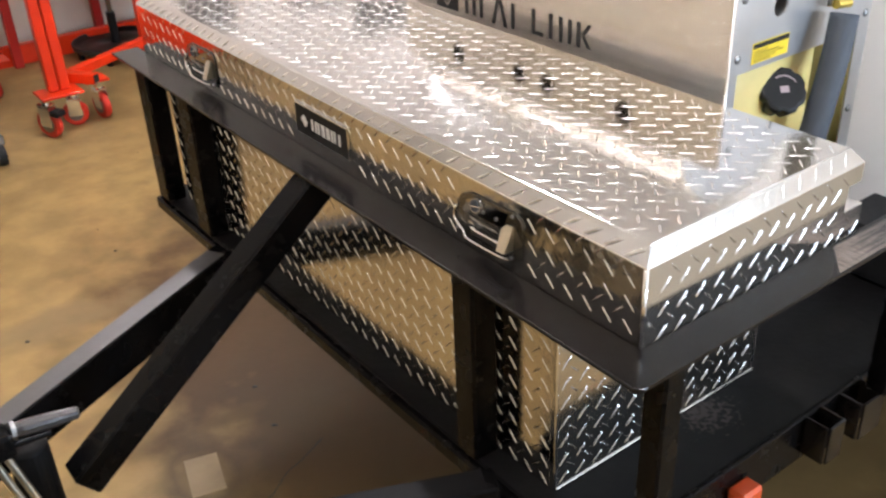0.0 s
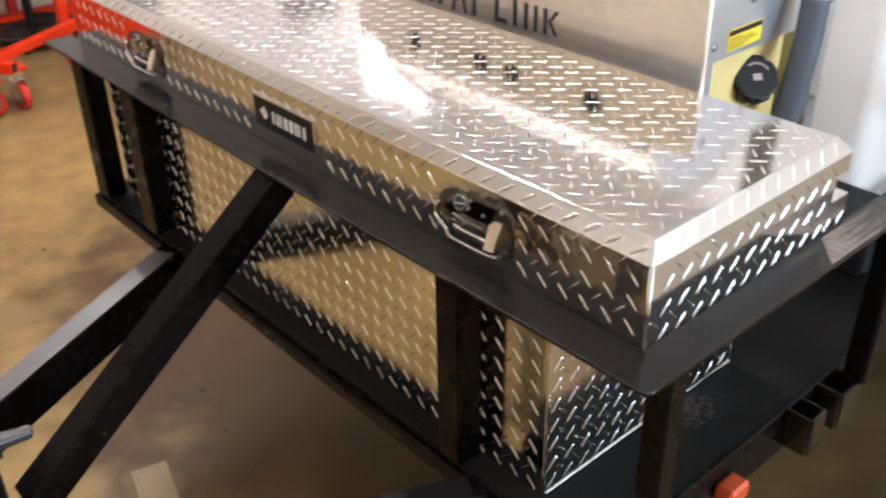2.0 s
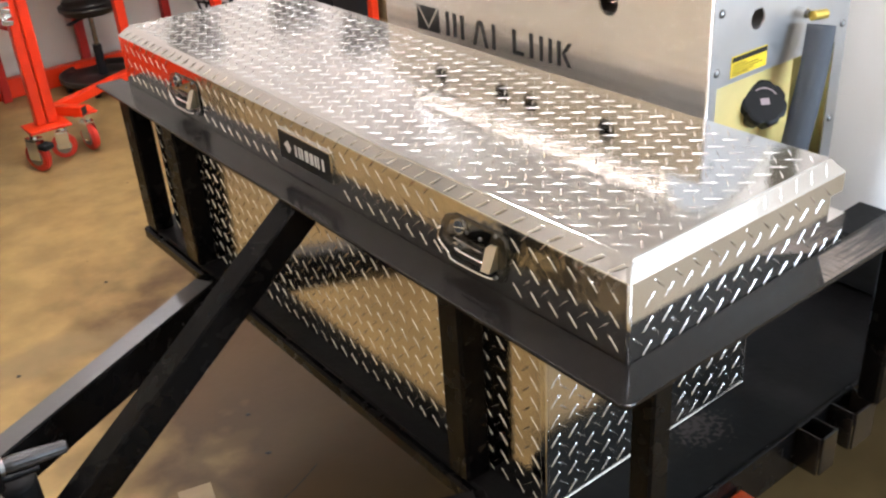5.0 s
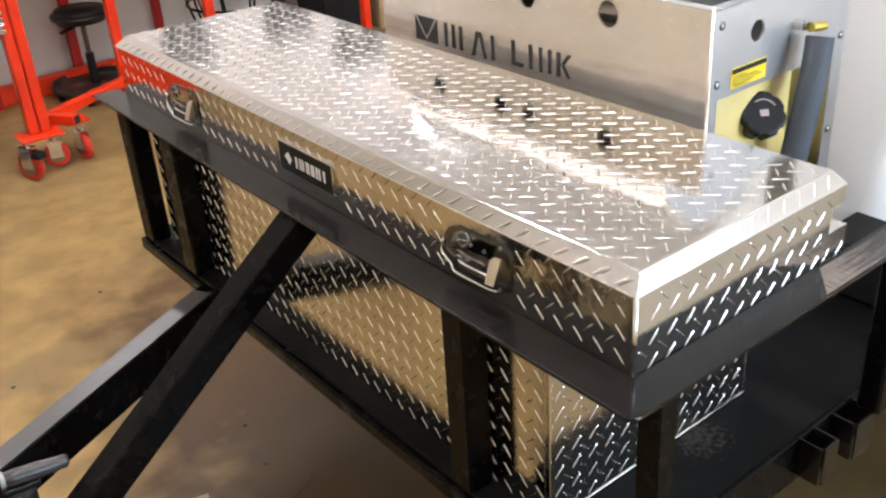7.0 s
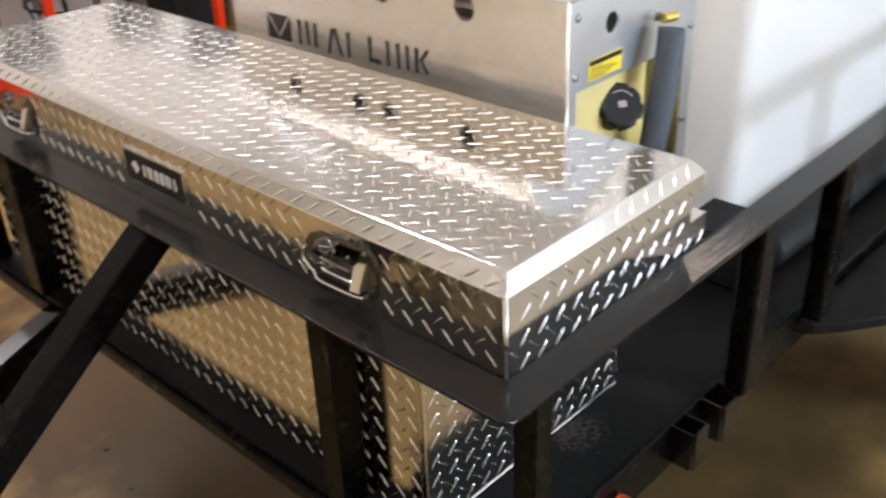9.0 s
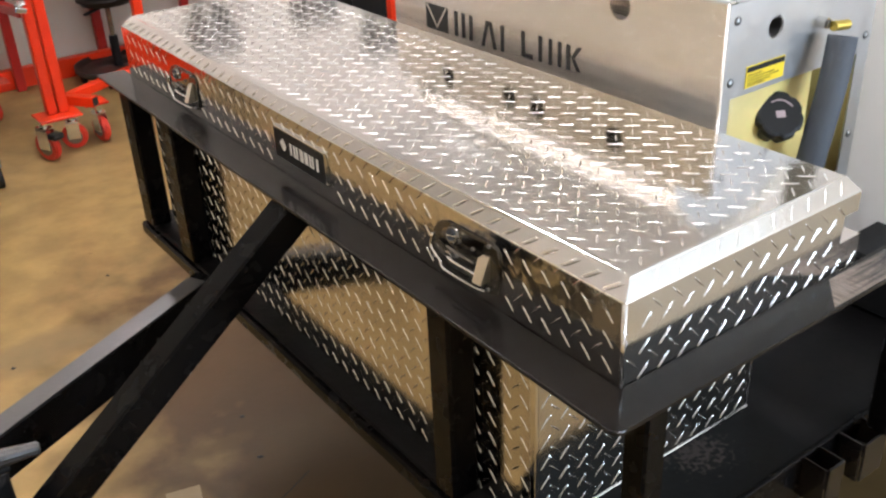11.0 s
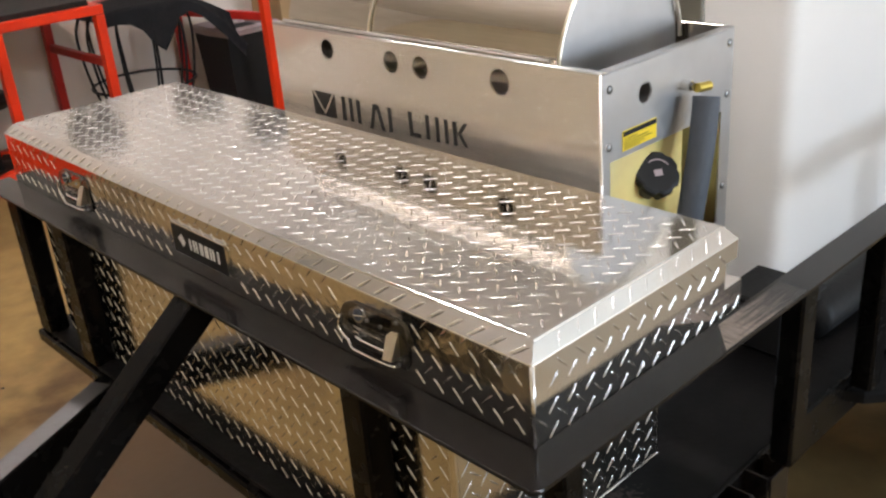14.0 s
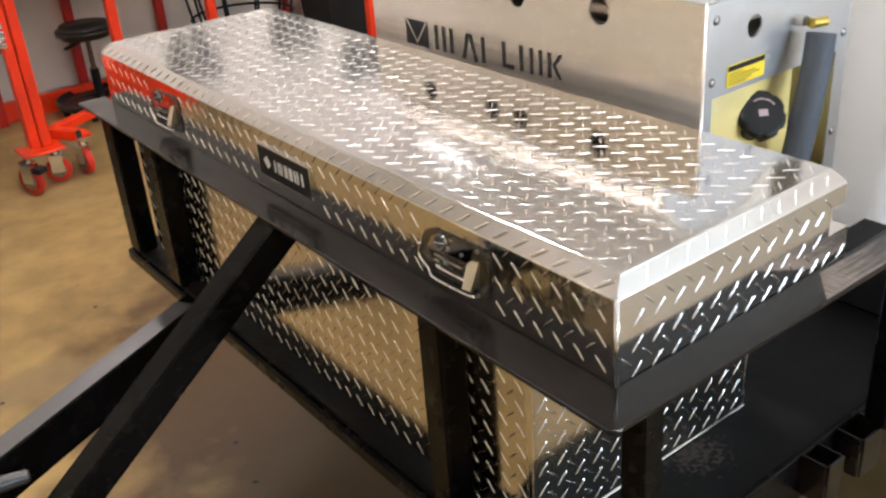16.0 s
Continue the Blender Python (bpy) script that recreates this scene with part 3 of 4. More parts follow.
p = Plate()
bx0, bx1, by0, by1, bz0, bz1 = x0 + 0.0006, BODY_X - 0.0006, y0 + 0.0006, LEN + RY - 0.0006, BASE, SKIRT - 0.0003
shell(p, bx0, bx1, by0, by1, bz0, bz1)
p.s[3] = 2
p.s[1] = 3
LATCHES, BADGE = (0.303, 1.36), (0.81, 1.066)
off = lambda a, b: all(abs((by1 - a) - q) > 0.085 for q in LATCHES) and abs((by1 - a) - BADGE[0]) > 0.11  # noqa: E731
p.treads((bx0, by1, bz0), (0, -1, 0), (0, 0, 1), by1 - by0, bz1 - bz0, (0.0427, 0.028), 0.011, 1, off)
p.treads((bx0, by0, bz0), (1, 0, 0), (0, 0, 1), bx1 - bx0, bz1 - bz0, (0.0394, 0.0143), 0.0115, -1)
p.make("upper_body", toolbox)
part("corner_fold", rod(bmesh.new(), (x0 + 0.0015, y0 + 0.0015, BASE + 0.0001), (x0 + 0.0015, y0 + 0.0015, z1 - 0.001), 0.0036, 12), "tread", toolbox, "bright folded corner", True)
p = Plate()
shell(p, BODY_X, 0.489, y0 + 0.001, y1 - 0.001, BASE, 1.048)
p.treads((BODY_X - 0.03, y0 + 0.001, BASE), (1, 0, 0), (0, 0, 1), 0.082, 0.054, (0.0282, 0.0143), 0.0115, -1)
p.make("rear_ledge", toolbox)
p = Plate()
lx0, lx1, ly0, ly1, lz0, lz1 = -0.037, 0.485, 0.134, 1.586, DECK + 0.001, 0.9935
shell(p, lx0, lx1, ly0, ly1, lz0, lz1)
p.treads((lx0, ly1, lz0), (0, -1, 0), (0, 0, 1), ly1 - ly0, lz1 - lz0, (0.012, 0.012), 0.010, 1)
p.treads((lx0, ly0, lz0), (1, 0, 0), (0, 0, 1), lx1 - lx0, lz1 - lz0, (0.020, 0.020), 0.010, -1)
p.make("lower_body", toolbox, "dull_plate", tread="dull_tread")
part("corner_trim", B(lx0 - 0.0016, lx0 + 0.005, ly0 - 0.0016, ly0 + 0.012, lz0, 0.985, 0.0015, seg=2), "plate", toolbox, "folded bright corner strip")
part("edge_fold", B(lx0 + 0.0055, lx1, ly0 - 0.0022, ly0 - 0.0002, lz0 + 0.0002, lz0 + 0.0042, 0.0008), "tread", toolbox, "bright folded lower edge")
part("edge_fold", B(lx1 - 0.004, lx1 + 0.0004, ly0 - 0.0022, ly0 - 0.0002, lz0 + 0.0046, 0.985, 0.0008), "tread", toolbox, "bright folded back edge")
part("edge_fold", B(x0 + 0.004, 0.4885, y0 - 0.0008, y0 + 0.0004, BASE + 0.0002, BASE + 0.0034, 0.0004), "tread", toolbox, "bright folded lower edge")


def latch(yc, zc):
    """A recessed paddle latch on the front, with its lock; zc is the height of the pull's lower lip."""
    f = x0 - 0.0012
    at = lambda d, y, z: (f - d, yc + y, zc + z)  # noqa: E731

    def sheet(prof, d0, d1):
        b = bmesh.new()
        lo, hi = [[b.verts.new(at(d, y, z)) for y, z in prof] for d in (d0, d1)]
        b.faces.new(lo[::-1]), b.faces.new(hi)
        for k in range(len(prof)):
            q = (k + 1) % len(prof)
            b.faces.new((lo[k], lo[q], hi[q], hi[k]))
        return b

    plate = part("latch", sheet([(0.077, 0.042), (0.066, 0.058), (0.042, 0.068), (-0.060, 0.071), (-0.078, 0.064), (-0.082, 0.050), (-0.079, 0.000), (-0.068, -0.014), (0.040, -0.016), (0.074, -0.006), (0.084, 0.010)], 0.0, 0.0020),
                 "dark_chrome", toolbox, "dark recessed paddle latch with bright pull and key lock")
    part("dish", sheet([(0.064, 0.030), (0.050, 0.054), (0.030, 0.063), (-0.050, 0.066), (-0.044, 0.050), (-0.030, 0.031), (0.020, 0.029), (0.044, 0.018)], 0.0021, 0.0027), "hood", plate, "smooth dark dish behind the paddle")
    part("recess", sheet([(0.045, -0.005), (-0.050, -0.005), (-0.036, 0.010), (0.030, 0.008)], 0.0021, 0.0027), "dark", plate)
    part("lip", curve_tube(bmesh.new(), smooth_path([at(0.004, 0.078, 0.034), at(0.006, 0.082, 0.012), at(0.008, 0.066, 0.002), at(0.010, 0.053, -0.002), at(0.012, 0.044, -0.011), at(0.013, 0.010, -0.011), at(0.013, -0.0385, -0.009), at(0.012, -0.060, -0.006)], 5), 0.0024, 8), "chrome", plate, smooth=True)
    part("lip", curve_tube(bmesh.new(), smooth_path([at(0.008, 0.036, 0.011), at(0.010, 0.022, 0.010), at(0.011, -0.036, 0.012)], 4), 0.0026, 8), "chrome", plate, smooth=True)
    part("lip", rod(bmesh.new(), at(0.006, 0.040, 0.027), at(0.008, -0.028, 0.027), 0.0018, 8), "dark_chrome", plate)
    part("cheek", sheet([(0.046, 0.008), (0.030, 0.003), (0.022, 0.012), (0.030, 0.019), (0.042, 0.018)], 0.0028, 0.0095), "chrome", plate)
    b = bmesh.new()
    face = [b.verts.new(at(d, y, z)) for d, y, z in ((0.020, -0.040, 0.004), (0.006, -0.0375, 0.038), (0.004, -0.046, 0.046), (0.004, -0.062, 0.048), (0.020, -0.060, 0.006))]
    back = [b.verts.new(at(0.0021, y, z)) for y, z in ((-0.040, 0.005), (-0.0375, 0.038), (-0.046, 0.046), (-0.062, 0.048), (-0.060, 0.007))]
    b.faces.new(face), b.faces.new(back[::-1])
    for k in range(5):
        b.faces.new((face[k], back[k], back[(k + 1) % 5], face[(k + 1) % 5]))
    part("pull", b, "rod", plate, "slanted bright pull tab")
    lock = part("lock", rod(bmesh.new(), at(0.0028, 0.025, 0.052), at(0.0075, 0.025, 0.053), 0.0150, 24, 0.0130), "dark_chrome", plate)
    part("key_plug", rod(bmesh.new(), at(0.0076, 0.025, 0.053), at(0.0092, 0.025, 0.0532), 0.0095, 18), "foam", lock)
    part("key_slot", B(f - 0.0100, f - 0.0093, yc + 0.024, yc + 0.026, zc + 0.046, zc + 0.060), "dark", lock)
    part("lock_wing", rod(bmesh.new(), at(0.0093, 0.033, 0.050), at(0.0093, 0.010, 0.056), 0.0016, 8), "chrome", lock)
    for ya, za in ((0.0775, -0.006), (-0.056, -0.0085), (-0.0594, 0.0655), (-0.0218, 0.046), (0.0104, 0.046)):
        part("rivet", rod(bmesh.new(), at(0.0020, ya, za), at(0.0048, ya, za), 0.0035, 12, 0.0026), "zinc", plate)


for yc, zc in zip(LATCHES, (1.036, 1.034)):
    latch(yc, zc)
bm = bmesh.new()
curve_tube(bm, [(x0 - 0.0008, 0.036 + 0.0055 * math.cos(t), 1.113 + 0.0075 * math.sin(t)) for t in (k * math.pi / 8 for k in range(15))], 0.0007, 5)
curve_tube(bm, [(x0 - 0.0008, 0.050, 1.105), (x0 - 0.0008, 0.044, 1.102), (x0 - 0.0008, 0.032, 1.104)], 0.0007, 5)
for q in ((0.020, 1.115, 0.010, 1.101), (0.022, 1.103, 0.006, 1.106)):
    curve_tube(bm, [(x0 - 0.0008, q[0], q[1]), (x0 - 0.0008, q[2], q[3])], 0.0007, 5)
part("chalk_mark", bm, "dark_chrome", toolbox, "small dull scratched scribble")
badge = part("badge", B(x0 - 0.004, x0 - 0.0005, BADGE[0] - 0.098, BADGE[0] + 0.098, BADGE[1] - 0.0315, BADGE[1] + 0.0315, 0.0015), "ink", toolbox, "black oblong maker's badge with white marks and a silver rim")
bm = bmesh.new()
for ya, yb, za, zb in ((-0.099, 0.099, 0.0300, 0.0325), (-0.099, 0.099, -0.0325, -0.0300), (-0.099, -0.0965, -0.0300, 0.0300), (0.0965, 0.099, -0.0300, 0.0300)):
    box(bm, x0 - 0.005, x0 - 0.0005, BADGE[0] + ya, BADGE[0] + yb, BADGE[1] + za, BADGE[1] + zb)
part("rim", bm, "chrome", badge)
bm = bmesh.new()
for k, (dy, w) in enumerate(((0.036, 0.006), (0.022, 0.006), (0.012, 0.006), (-0.002, 0.012), (-0.020, 0.012), (-0.038, 0.006), (-0.048, 0.006), (-0.064, 0.007))):
    box(bm, x0 - 0.0048, x0 - 0.0041, BADGE[0] + dy - w, BADGE[0] + dy, BADGE[1] - 0.013, BADGE[1] + 0.011)
v = [bm.verts.new((x0 - 0.0046, BADGE[0] + q[0], BADGE[1] + q[1])) for q in ((0.078, 0.002), (0.062, 0.014), (0.050, -0.001), (0.062, -0.014))]
bm.faces.new(v)
part("marks", bm, "white", badge, "white plain marks")

# ---------------------------------------------------------------- heater unit
heater = thing("heater_unit", "brushed stainless heating machine with curved hood and cut-out marks", "machine")
hx0, hx1, hy0, hy1, hz = 0.545, 0.995, 0.31, 1.335, 1.328


def cut_sheet(outline, holes, thick, place):
    """Sheet metal in its own x and y with holes cut through, laid by place(x, y, depth)."""
    bm = bmesh.new()
    for loop in [outline] + holes:
        v = [bm.verts.new((a, b, 0)) for a, b in loop]
        for k in range(len(v)):
            bm.edges.new((v[k], v[(k + 1) % len(v)]))
    bmesh.ops.triangle_fill(bm, use_beauty=True, use_dissolve=False, edges=bm.edges[:])
    ex = bmesh.ops.extrude_face_region(bm, geom=bm.faces[:])
    for g in ex["geom"]:
        if isinstance(g, bmesh.types.BMVert):
            g.co.z = thick
    for v in bm.verts:
        v.co = place(*v.co)
    return bm


def ring(cx, cy, r, n=28, sy=1.0):
    return [(cx + r * math.cos(k * 2 * math.pi / n), cy + r * sy * math.sin(k * 2 * math.pi / n)) for k in range(n)]


rect = lambda a, b, c, d: [(a, c), (b, c), (b, d), (a, d)]  # noqa: E731
front_holes = [ring(1.118, 1.288, 0.0235), ring(0.889, 1.285, 0.0245), ring(0.793, 1.284, 0.0245), ring(0.560, 1.284, 0.0265)]
part("front_panel", cut_sheet(rect(hy0 + 0.0025, hy1, DECK + 0.001, hz), front_holes, 0.004, lambda a, b, d: Vector((hx0 + d, a, b))), "steel", heater)
part("front_flange", B(hx0 + 0.006, hx0 + 0.022, hy0 + 0.0025, hy1, hz + 0.0003, hz + 0.0035, 0.001), "steel", heater)
part("folded_edge", rod(bmesh.new(), (hx0 + 0.0045, hy0 + 0.0025, hz + 0.0012), (hx0 + 0.0045, hy1, hz + 0.0012), 0.0046, 20), "chrome", heater, smooth=True)
side_holes = [ring(0.682, 1.266, 0.021), rect(0.572, 0.957, 0.90, 1.157)]
part("side_panel", cut_sheet(rect(hx0 + 0.0045, hx1, DECK + 0.001, hz), side_holes, 0.004, lambda a, b, d: Vector((a, hy0 + d, b))), "steel_side", heater)
part("side_flange", B(hx0 + 0.0225, hx1, hy0, hy0 + 0.022, hz + 0.0003, hz + 0.0035, 0.001), "steel_side", heater)
part("corner_edge", rod(bmesh.new(), (hx0 + 0.002, hy0 + 0.002, DECK + 0.001), (hx0 + 0.002, hy0 + 0.002, hz + 0.002), 0.0032, 12), "steel", heater, smooth=True)
part("back_panel", B(hx1 - 0.004, hx1, hy0 + 0.0225, hy1, DECK + 0.001, hz + 0.003, 0.001), "steel", heater)
part("end_panel", B(hx0 + 0.0045, hx1 - 0.0045, hy1 - 0.004, hy1, DECK + 0.001, hz, 0.001), "steel_side", heater)
part("inner_tray", B(hx0 + 0.006, hx1 - 0.006, hy0 + 0.006, hy1 - 0.006, 1.195, 1.20), "steel_side", heater)


def hood_part(name, ya, yb, r):
    """A length of the rounded hood, closed at both ends."""
    prof = [(-r, -0.08)] + [(-r * math.cos(t), r * math.sin(t)) for t in (k * math.pi / 40 for k in range(41))] + [(r, -0.08)]
    bm = bmesh.new()
    a, b = [[bm.verts.new((0.768 + u, yy, 1.305 + w)) for u, w in prof] for yy in (ya, yb)]
    for k in range(len(prof)):
        j = (k + 1) % len(prof)
        face = bm.faces.new((a[k], a[j], b[j], b[k]))
        face.smooth = True
    part(name, bm, "hood", heater)
    for y0_, y1_ in ((ya + 0.0005, ya + 0.003), (yb - 0.003, yb - 0.0005)):
        cap_bm = bmesh.new()
        c, d = [[cap_bm.verts.new((0.768 + 0.995 * u, yy, 1.305 + 0.995 * w)) for u, w in prof] for yy in (y0_, y1_)]
        cap_bm.faces.new(c[::-1]), cap_bm.faces.new(d)
        for k in range(len(prof)):
            j = (k + 1) % len(prof)
            cap_bm.faces.new((c[k], c[j], d[j], d[k]))
        part("hood_end", cap_bm, "steel_side", heater)


hood_part("hood", 0.432, 0.985, 0.198)
hood_part("hood", 0.993, 1.30, 0.198)
for yy in (0.425, 0.984):
    bm = bmesh.new()
    curve_tube(bm, [(0.768 - 0.201 * math.cos(t), yy, 1.305 + 0.201 * math.sin(t)) for t in (k * math.pi / 40 for k in range(41))], 0.0045, 8)
    part("hood_edge", bm, "rod", heater, "pale folded seam", True)
part("hinge_rod", rod(bmesh.new(), (hx0 + 0.012, 0.44, hz + 0.009), (hx0 + 0.012, 1.30, hz + 0.009), 0.005, 10), "chrome", heater)
part("mast", B(1.003, 1.018, 0.395, 0.462, DECK + 0.001, 1.85, 0.002), "olive", heater, "olive grey painted upright behind the hood")
# Dark cut-outs, as plain bars.
for ya, yb, za, zb, lean in ((1.200, 1.112, 1.117, 1.178, 0), (1.086, 1.073, 1.119, 1.178, 0), (1.058, 1.045, 1.120, 1.178, 0), (1.030, 1.017, 1.120, 1.178, 0), (0.986, 0.974, 1.116, 1.177, -0.018),
                             (0.942, 0.930, 1.116, 1.177, 0.018), (0.916, 0.904, 1.118, 1.177, 0), (0.846, 0.834, 1.122, 1.179, 0), (0.833, 0.808, 1.122, 1.132, 0),
                             (0.790, 0.778, 1.124, 1.180, 0), (0.758, 0.747, 1.124, 1.180, 0), (0.730, 0.719, 1.126, 1.180, 0), (0.704, 0.692, 1.126, 1.180, 0), (0.672, 0.661, 1.128, 1.154, 0.018), (0.690, 0.679, 1.155, 1.180, -0.020)):
    bm = bmesh.new()
    v = [bm.verts.new((hx0 - 0.0006, y, z)) for y, z in ((ya, za), (yb, za), (yb + lean, zb), (ya + lean, zb))]
    bm.faces.new(v)
    part("cut_out", bm, "dark", heater)
bm = bmesh.new()
for y, q in ((1.198, 1.156), (1.114, 1.156)):
    v = [bm.verts.new((hx0 - 0.0011, *w)) for w in ((y, 1.176), (y - 0.006 * (1 if y > 1.156 else -1), 1.178), (q, 1.130), (q, 1.122))]
    bm.faces.new(v)
part("cut_out_web", bm, "steel", heater)
for sx, sz in ((0.571, 1.298), (0.568, 1.188), (0.978, 1.300), (0.976, 1.192), (0.974, 0.985)):
    bm = bmesh.new()
    bmesh.ops.create_uvsphere(bm, u_segments=14, v_segments=7, radius=0.0085, matrix=pose(sx, hy0 - 0.0005, sz) @ Matrix.Diagonal((1, 0.5, 1, 1)))
    screw = part("screw", bm, "zinc", heater, smooth=True)
label_ob = part("warning_label", B(0.610, 0.719, hy0 - 0.0014, hy0 - 0.0004, 1.168, 1.208), "yellow", heater, "yellow and black warning label with unreadable print")
part("header", B(0.6115, 0.7175, hy0 - 0.0020, hy0 - 0.0015, 1.197, 1.2065), "ink", label_ob)
bm = bmesh.new()
for k, (za, w) in enumerate(((1.1905, 0.042), (1.1855, 0.078), (1.1805, 0.090), (1.1755, 0.066), (1.1715, 0.050))):
    box(bm, 0.614, 0.614 + w, hy0 - 0.0019, hy0 - 0.0015, za, za + 0.0016)
part("print", bm, "ink", label_ob)
box_bm = B(0.580, 0.845, hy0 + 0.012, 0.72, 0.80, 1.168, 0.02, seg=3)
fuel = part("fuel_tank", box_bm, "fuel", heater, "yellowed plastic fuel tank", True)
# Scalloped filler cap, tipped up.
bm = bmesh.new()
prof = []
n = 64
for zz, rr in ((0.0, 0.041), (0.026, 0.044), (0.034, 0.041), (0.036, 0.036)):
    prof.append([bm.verts.new(((rr * (1 - (0.15 if zz < 0.03 else 0.08) * max(0, math.cos(k * 2 * math.pi / n * 7)) ** 2)) * math.cos(k * 2 * math.pi / n),
                               (rr * (1 - (0.15 if zz < 0.03 else 0.08) * max(0, math.cos(k * 2 * math.pi / n * 7)) ** 2)) * math.sin(k * 2 * math.pi / n), zz)) for k in range(n)])
for a, b in zip(prof, prof[1:]):
    for k in range(n):
        bm.faces.new((a[k], a[(k + 1) % n], b[(k + 1) % n], b[k]))
bm.faces.new(prof[0][::-1]), bm.faces.new(prof[-1])
CAP = pose(0.724, 0.322, 1.075, 52, 0, -30) @ Matrix.Scale(1.1, 4)
bmesh.ops.transform(bm, matrix=CAP, verts=bm.verts)
cap = part("filler_cap", bm, "ink", fuel, "black scalloped fuel cap")
bm = bmesh.new()
for k in range(7):
    t = radians(35 + k * 13)
    box(bm, -0.0035, 0.0035, -0.0012, 0.0012, 0.0362, 0.0367, m=CAP @ pose(0.025 * math.cos(t), 0.025 * math.sin(t), 0, 0, 0, math.degrees(t) + 90))
box(bm, -0.008, 0.008, -0.006, 0.006, 0.0362, 0.0367, m=CAP)
part("mark", bm, "bag", cap)
# Insulated hose and its fitting.
part("nut", rod(bmesh.new(), (0.806, hy0 - 0.0005, 1.252), (0.806, 0.288, 1.252), 0.011, 6), "chrome", heater)
part("washer", rod(bmesh.new(), (0.806, 0.2875, 1.252), (0.806, 0.282, 1.252), 0.008, 16), "zinc", heater)
part("elbow", rod(bmesh.new(), (0.806, 0.276, 1.250), (0.846, 0.273, 1.246), 0.0095, 12), "brass", heater, "brass hose elbow")
foam = bmesh.new()
curve_tube(foam, smooth_path([(0.826, 0.266, 1.230), (0.806, 0.258, 1.16), (0.782, 0.254, 1.08), (0.758, 0.254, 0.98), (0.745, 0.26, 0.86), (0.745, 0.265, 0.70)]), 0.027, 20)
part("hose_sleeve", foam, "foam", heater, "dark grey foam hose insulation", True)

# ---------------------------------------------------------------- water tank
tank = thing("water_tank", "tall translucent white plastic water tank on the trailer deck", "tank")
bm = B(1.12, 2.15, 0.24, 1.42, DECK + 0.001, 1.757)
es = [e for e in bm.edges if abs((e.verts[0].co - e.verts[1].co).z) > 0.5]
bmesh.ops.bevel(bm, geom=es, offset=0.045, segments=5, profile=0.5, affect="EDGES")
es = [e for e in bm.edges if abs((e.verts[0].co - e.verts[1].co).z) < 0.01 and e.is_manifold and any(abs(f.normal.z) > 0.9 for f in e.link_faces)]
bmesh.ops.bevel(bm, geom=es, offset=0.03, segments=3, profile=0.5, affect="EDGES")
part("shell", bm, "tank", tank, smooth=True)

bat = thing("battery_box", "small black plastic box standing on the deck", "box")
part("case", B(0.935, 1.085, 0.11, 0.268, DECK + 0.001, 0.745, 0.008), "rubber", bat)
part("cover", B(0.928, 1.092, 0.103, 0.275, 0.7455, 0.758, 0.005), "rubber", bat)
hose = tagged(part("rolled_sheet", curve_tube(bmesh.new(), smooth_path([(1.06, 0.125, DECK + 0.051), (1.25, 0.12, DECK + 0.05), (1.5, 0.12, DECK + 0.05), (1.9, 0.12, DECK + 0.05), (2.4, 0.12, DECK + 0.05)]), 0.05, 18), "rubber", None, "", True),
              "thick black rolled sheet lying along the deck", "roll")

# ---------------------------------------------------------------- far side of the garage
def caster(parent, x, y, r, turn, top, lock=True):
    """A swivel caster with a red wheel: plate, fork, wheel, hub."""
    m = pose(x, y, 0, 0, 0, turn)
    fork = bmesh.new()
    box(fork, -0.026, -0.021, -0.5 * r, 0.5 * r, 0.8 * r, 2.15 * r, 0.002, m), box(fork, 0.021, 0.026, -0.5 * r, 0.5 * r, 0.8 * r, 2.15 * r, 0.002, m)
    box(fork, -0.026, 0.026, -0.5 * r, 0.5 * r, 2.15 * r, 2.3 * r, 0.002, m), rod(fork, m @ Vector((0, 0, 2.3 * r)), m @ Vector((0, 0, top - 0.001)), 0.02, 14)
    f = part("caster", fork, "chrome", parent, "chrome swivel caster with a red wheel")
    w = bmesh.new()
    bmesh.ops.create_cone(w, cap_ends=True, segments=28, radius1=r, radius2=r, depth=0.034, matrix=m @ pose(0, 0, r, 0, 90, 0))
    bmesh.ops.bevel(w, geom=[e for e in w.edges if max(len(q.verts) for q in e.link_faces) > 4], offset=0.007, segments=2, affect="EDGES")
    wheel = part("wheel", w, "poly", f)
    part("hub", rod(bmesh.new(), m @ Vector((-0.0205, 0, r)), m @ Vector((0.0205, 0, r)), 0.6 * r, 20), "zinc", wheel)
    if lock:
        part("brake", box(bmesh.new(), -0.03, 0.03, -1.3 * r, -0.55 * r, 1.6 * r, 2.0 * r, 0.006, m), "rubber", f)


stand = thing("rolling_stand", "orange red steel rolling stand on red casters", "stand")
bm = B(0.222, 0.270, 3.93, 3.985, 0.208, 2.1, 0.005)
part("upright", bm, "red", stand)
part("upright", B(0.276, 0.324, 3.93, 3.985, 0.208, 2.1, 0.005), "red", stand)
part("base_plate", B(0.165, 0.365, 3.86, 4.02, 0.195, 0.2075, 0.003), "red", stand)
foot = bmesh.new()
bar(foot, (0.31, 4.09, 0.235), (0.445, 3.90, 0.235), 0.05, 0.05, 0.003)
foot_ob = part("foot_tube", foot, "red", stand)
part("tube_mouth", bar(bmesh.new(), (0.4445, 3.9005, 0.235), (0.4457, 3.899, 0.235), 0.040, 0.040, 0.0), "dark", foot_ob)
part("foot_plate", B(0.40, 0.52, 3.94, 4.06, 0.198, 0.209, 0.003), "red", stand)
part("cross_tube", bar(bmesh.new(), (0.36, 4.04, 0.24), (1.25, 4.50, 0.24), 0.05, 0.045, 0.003), "red", stand)
caster(stand, 0.185, 3.91, 0.074, 25, 0.196)
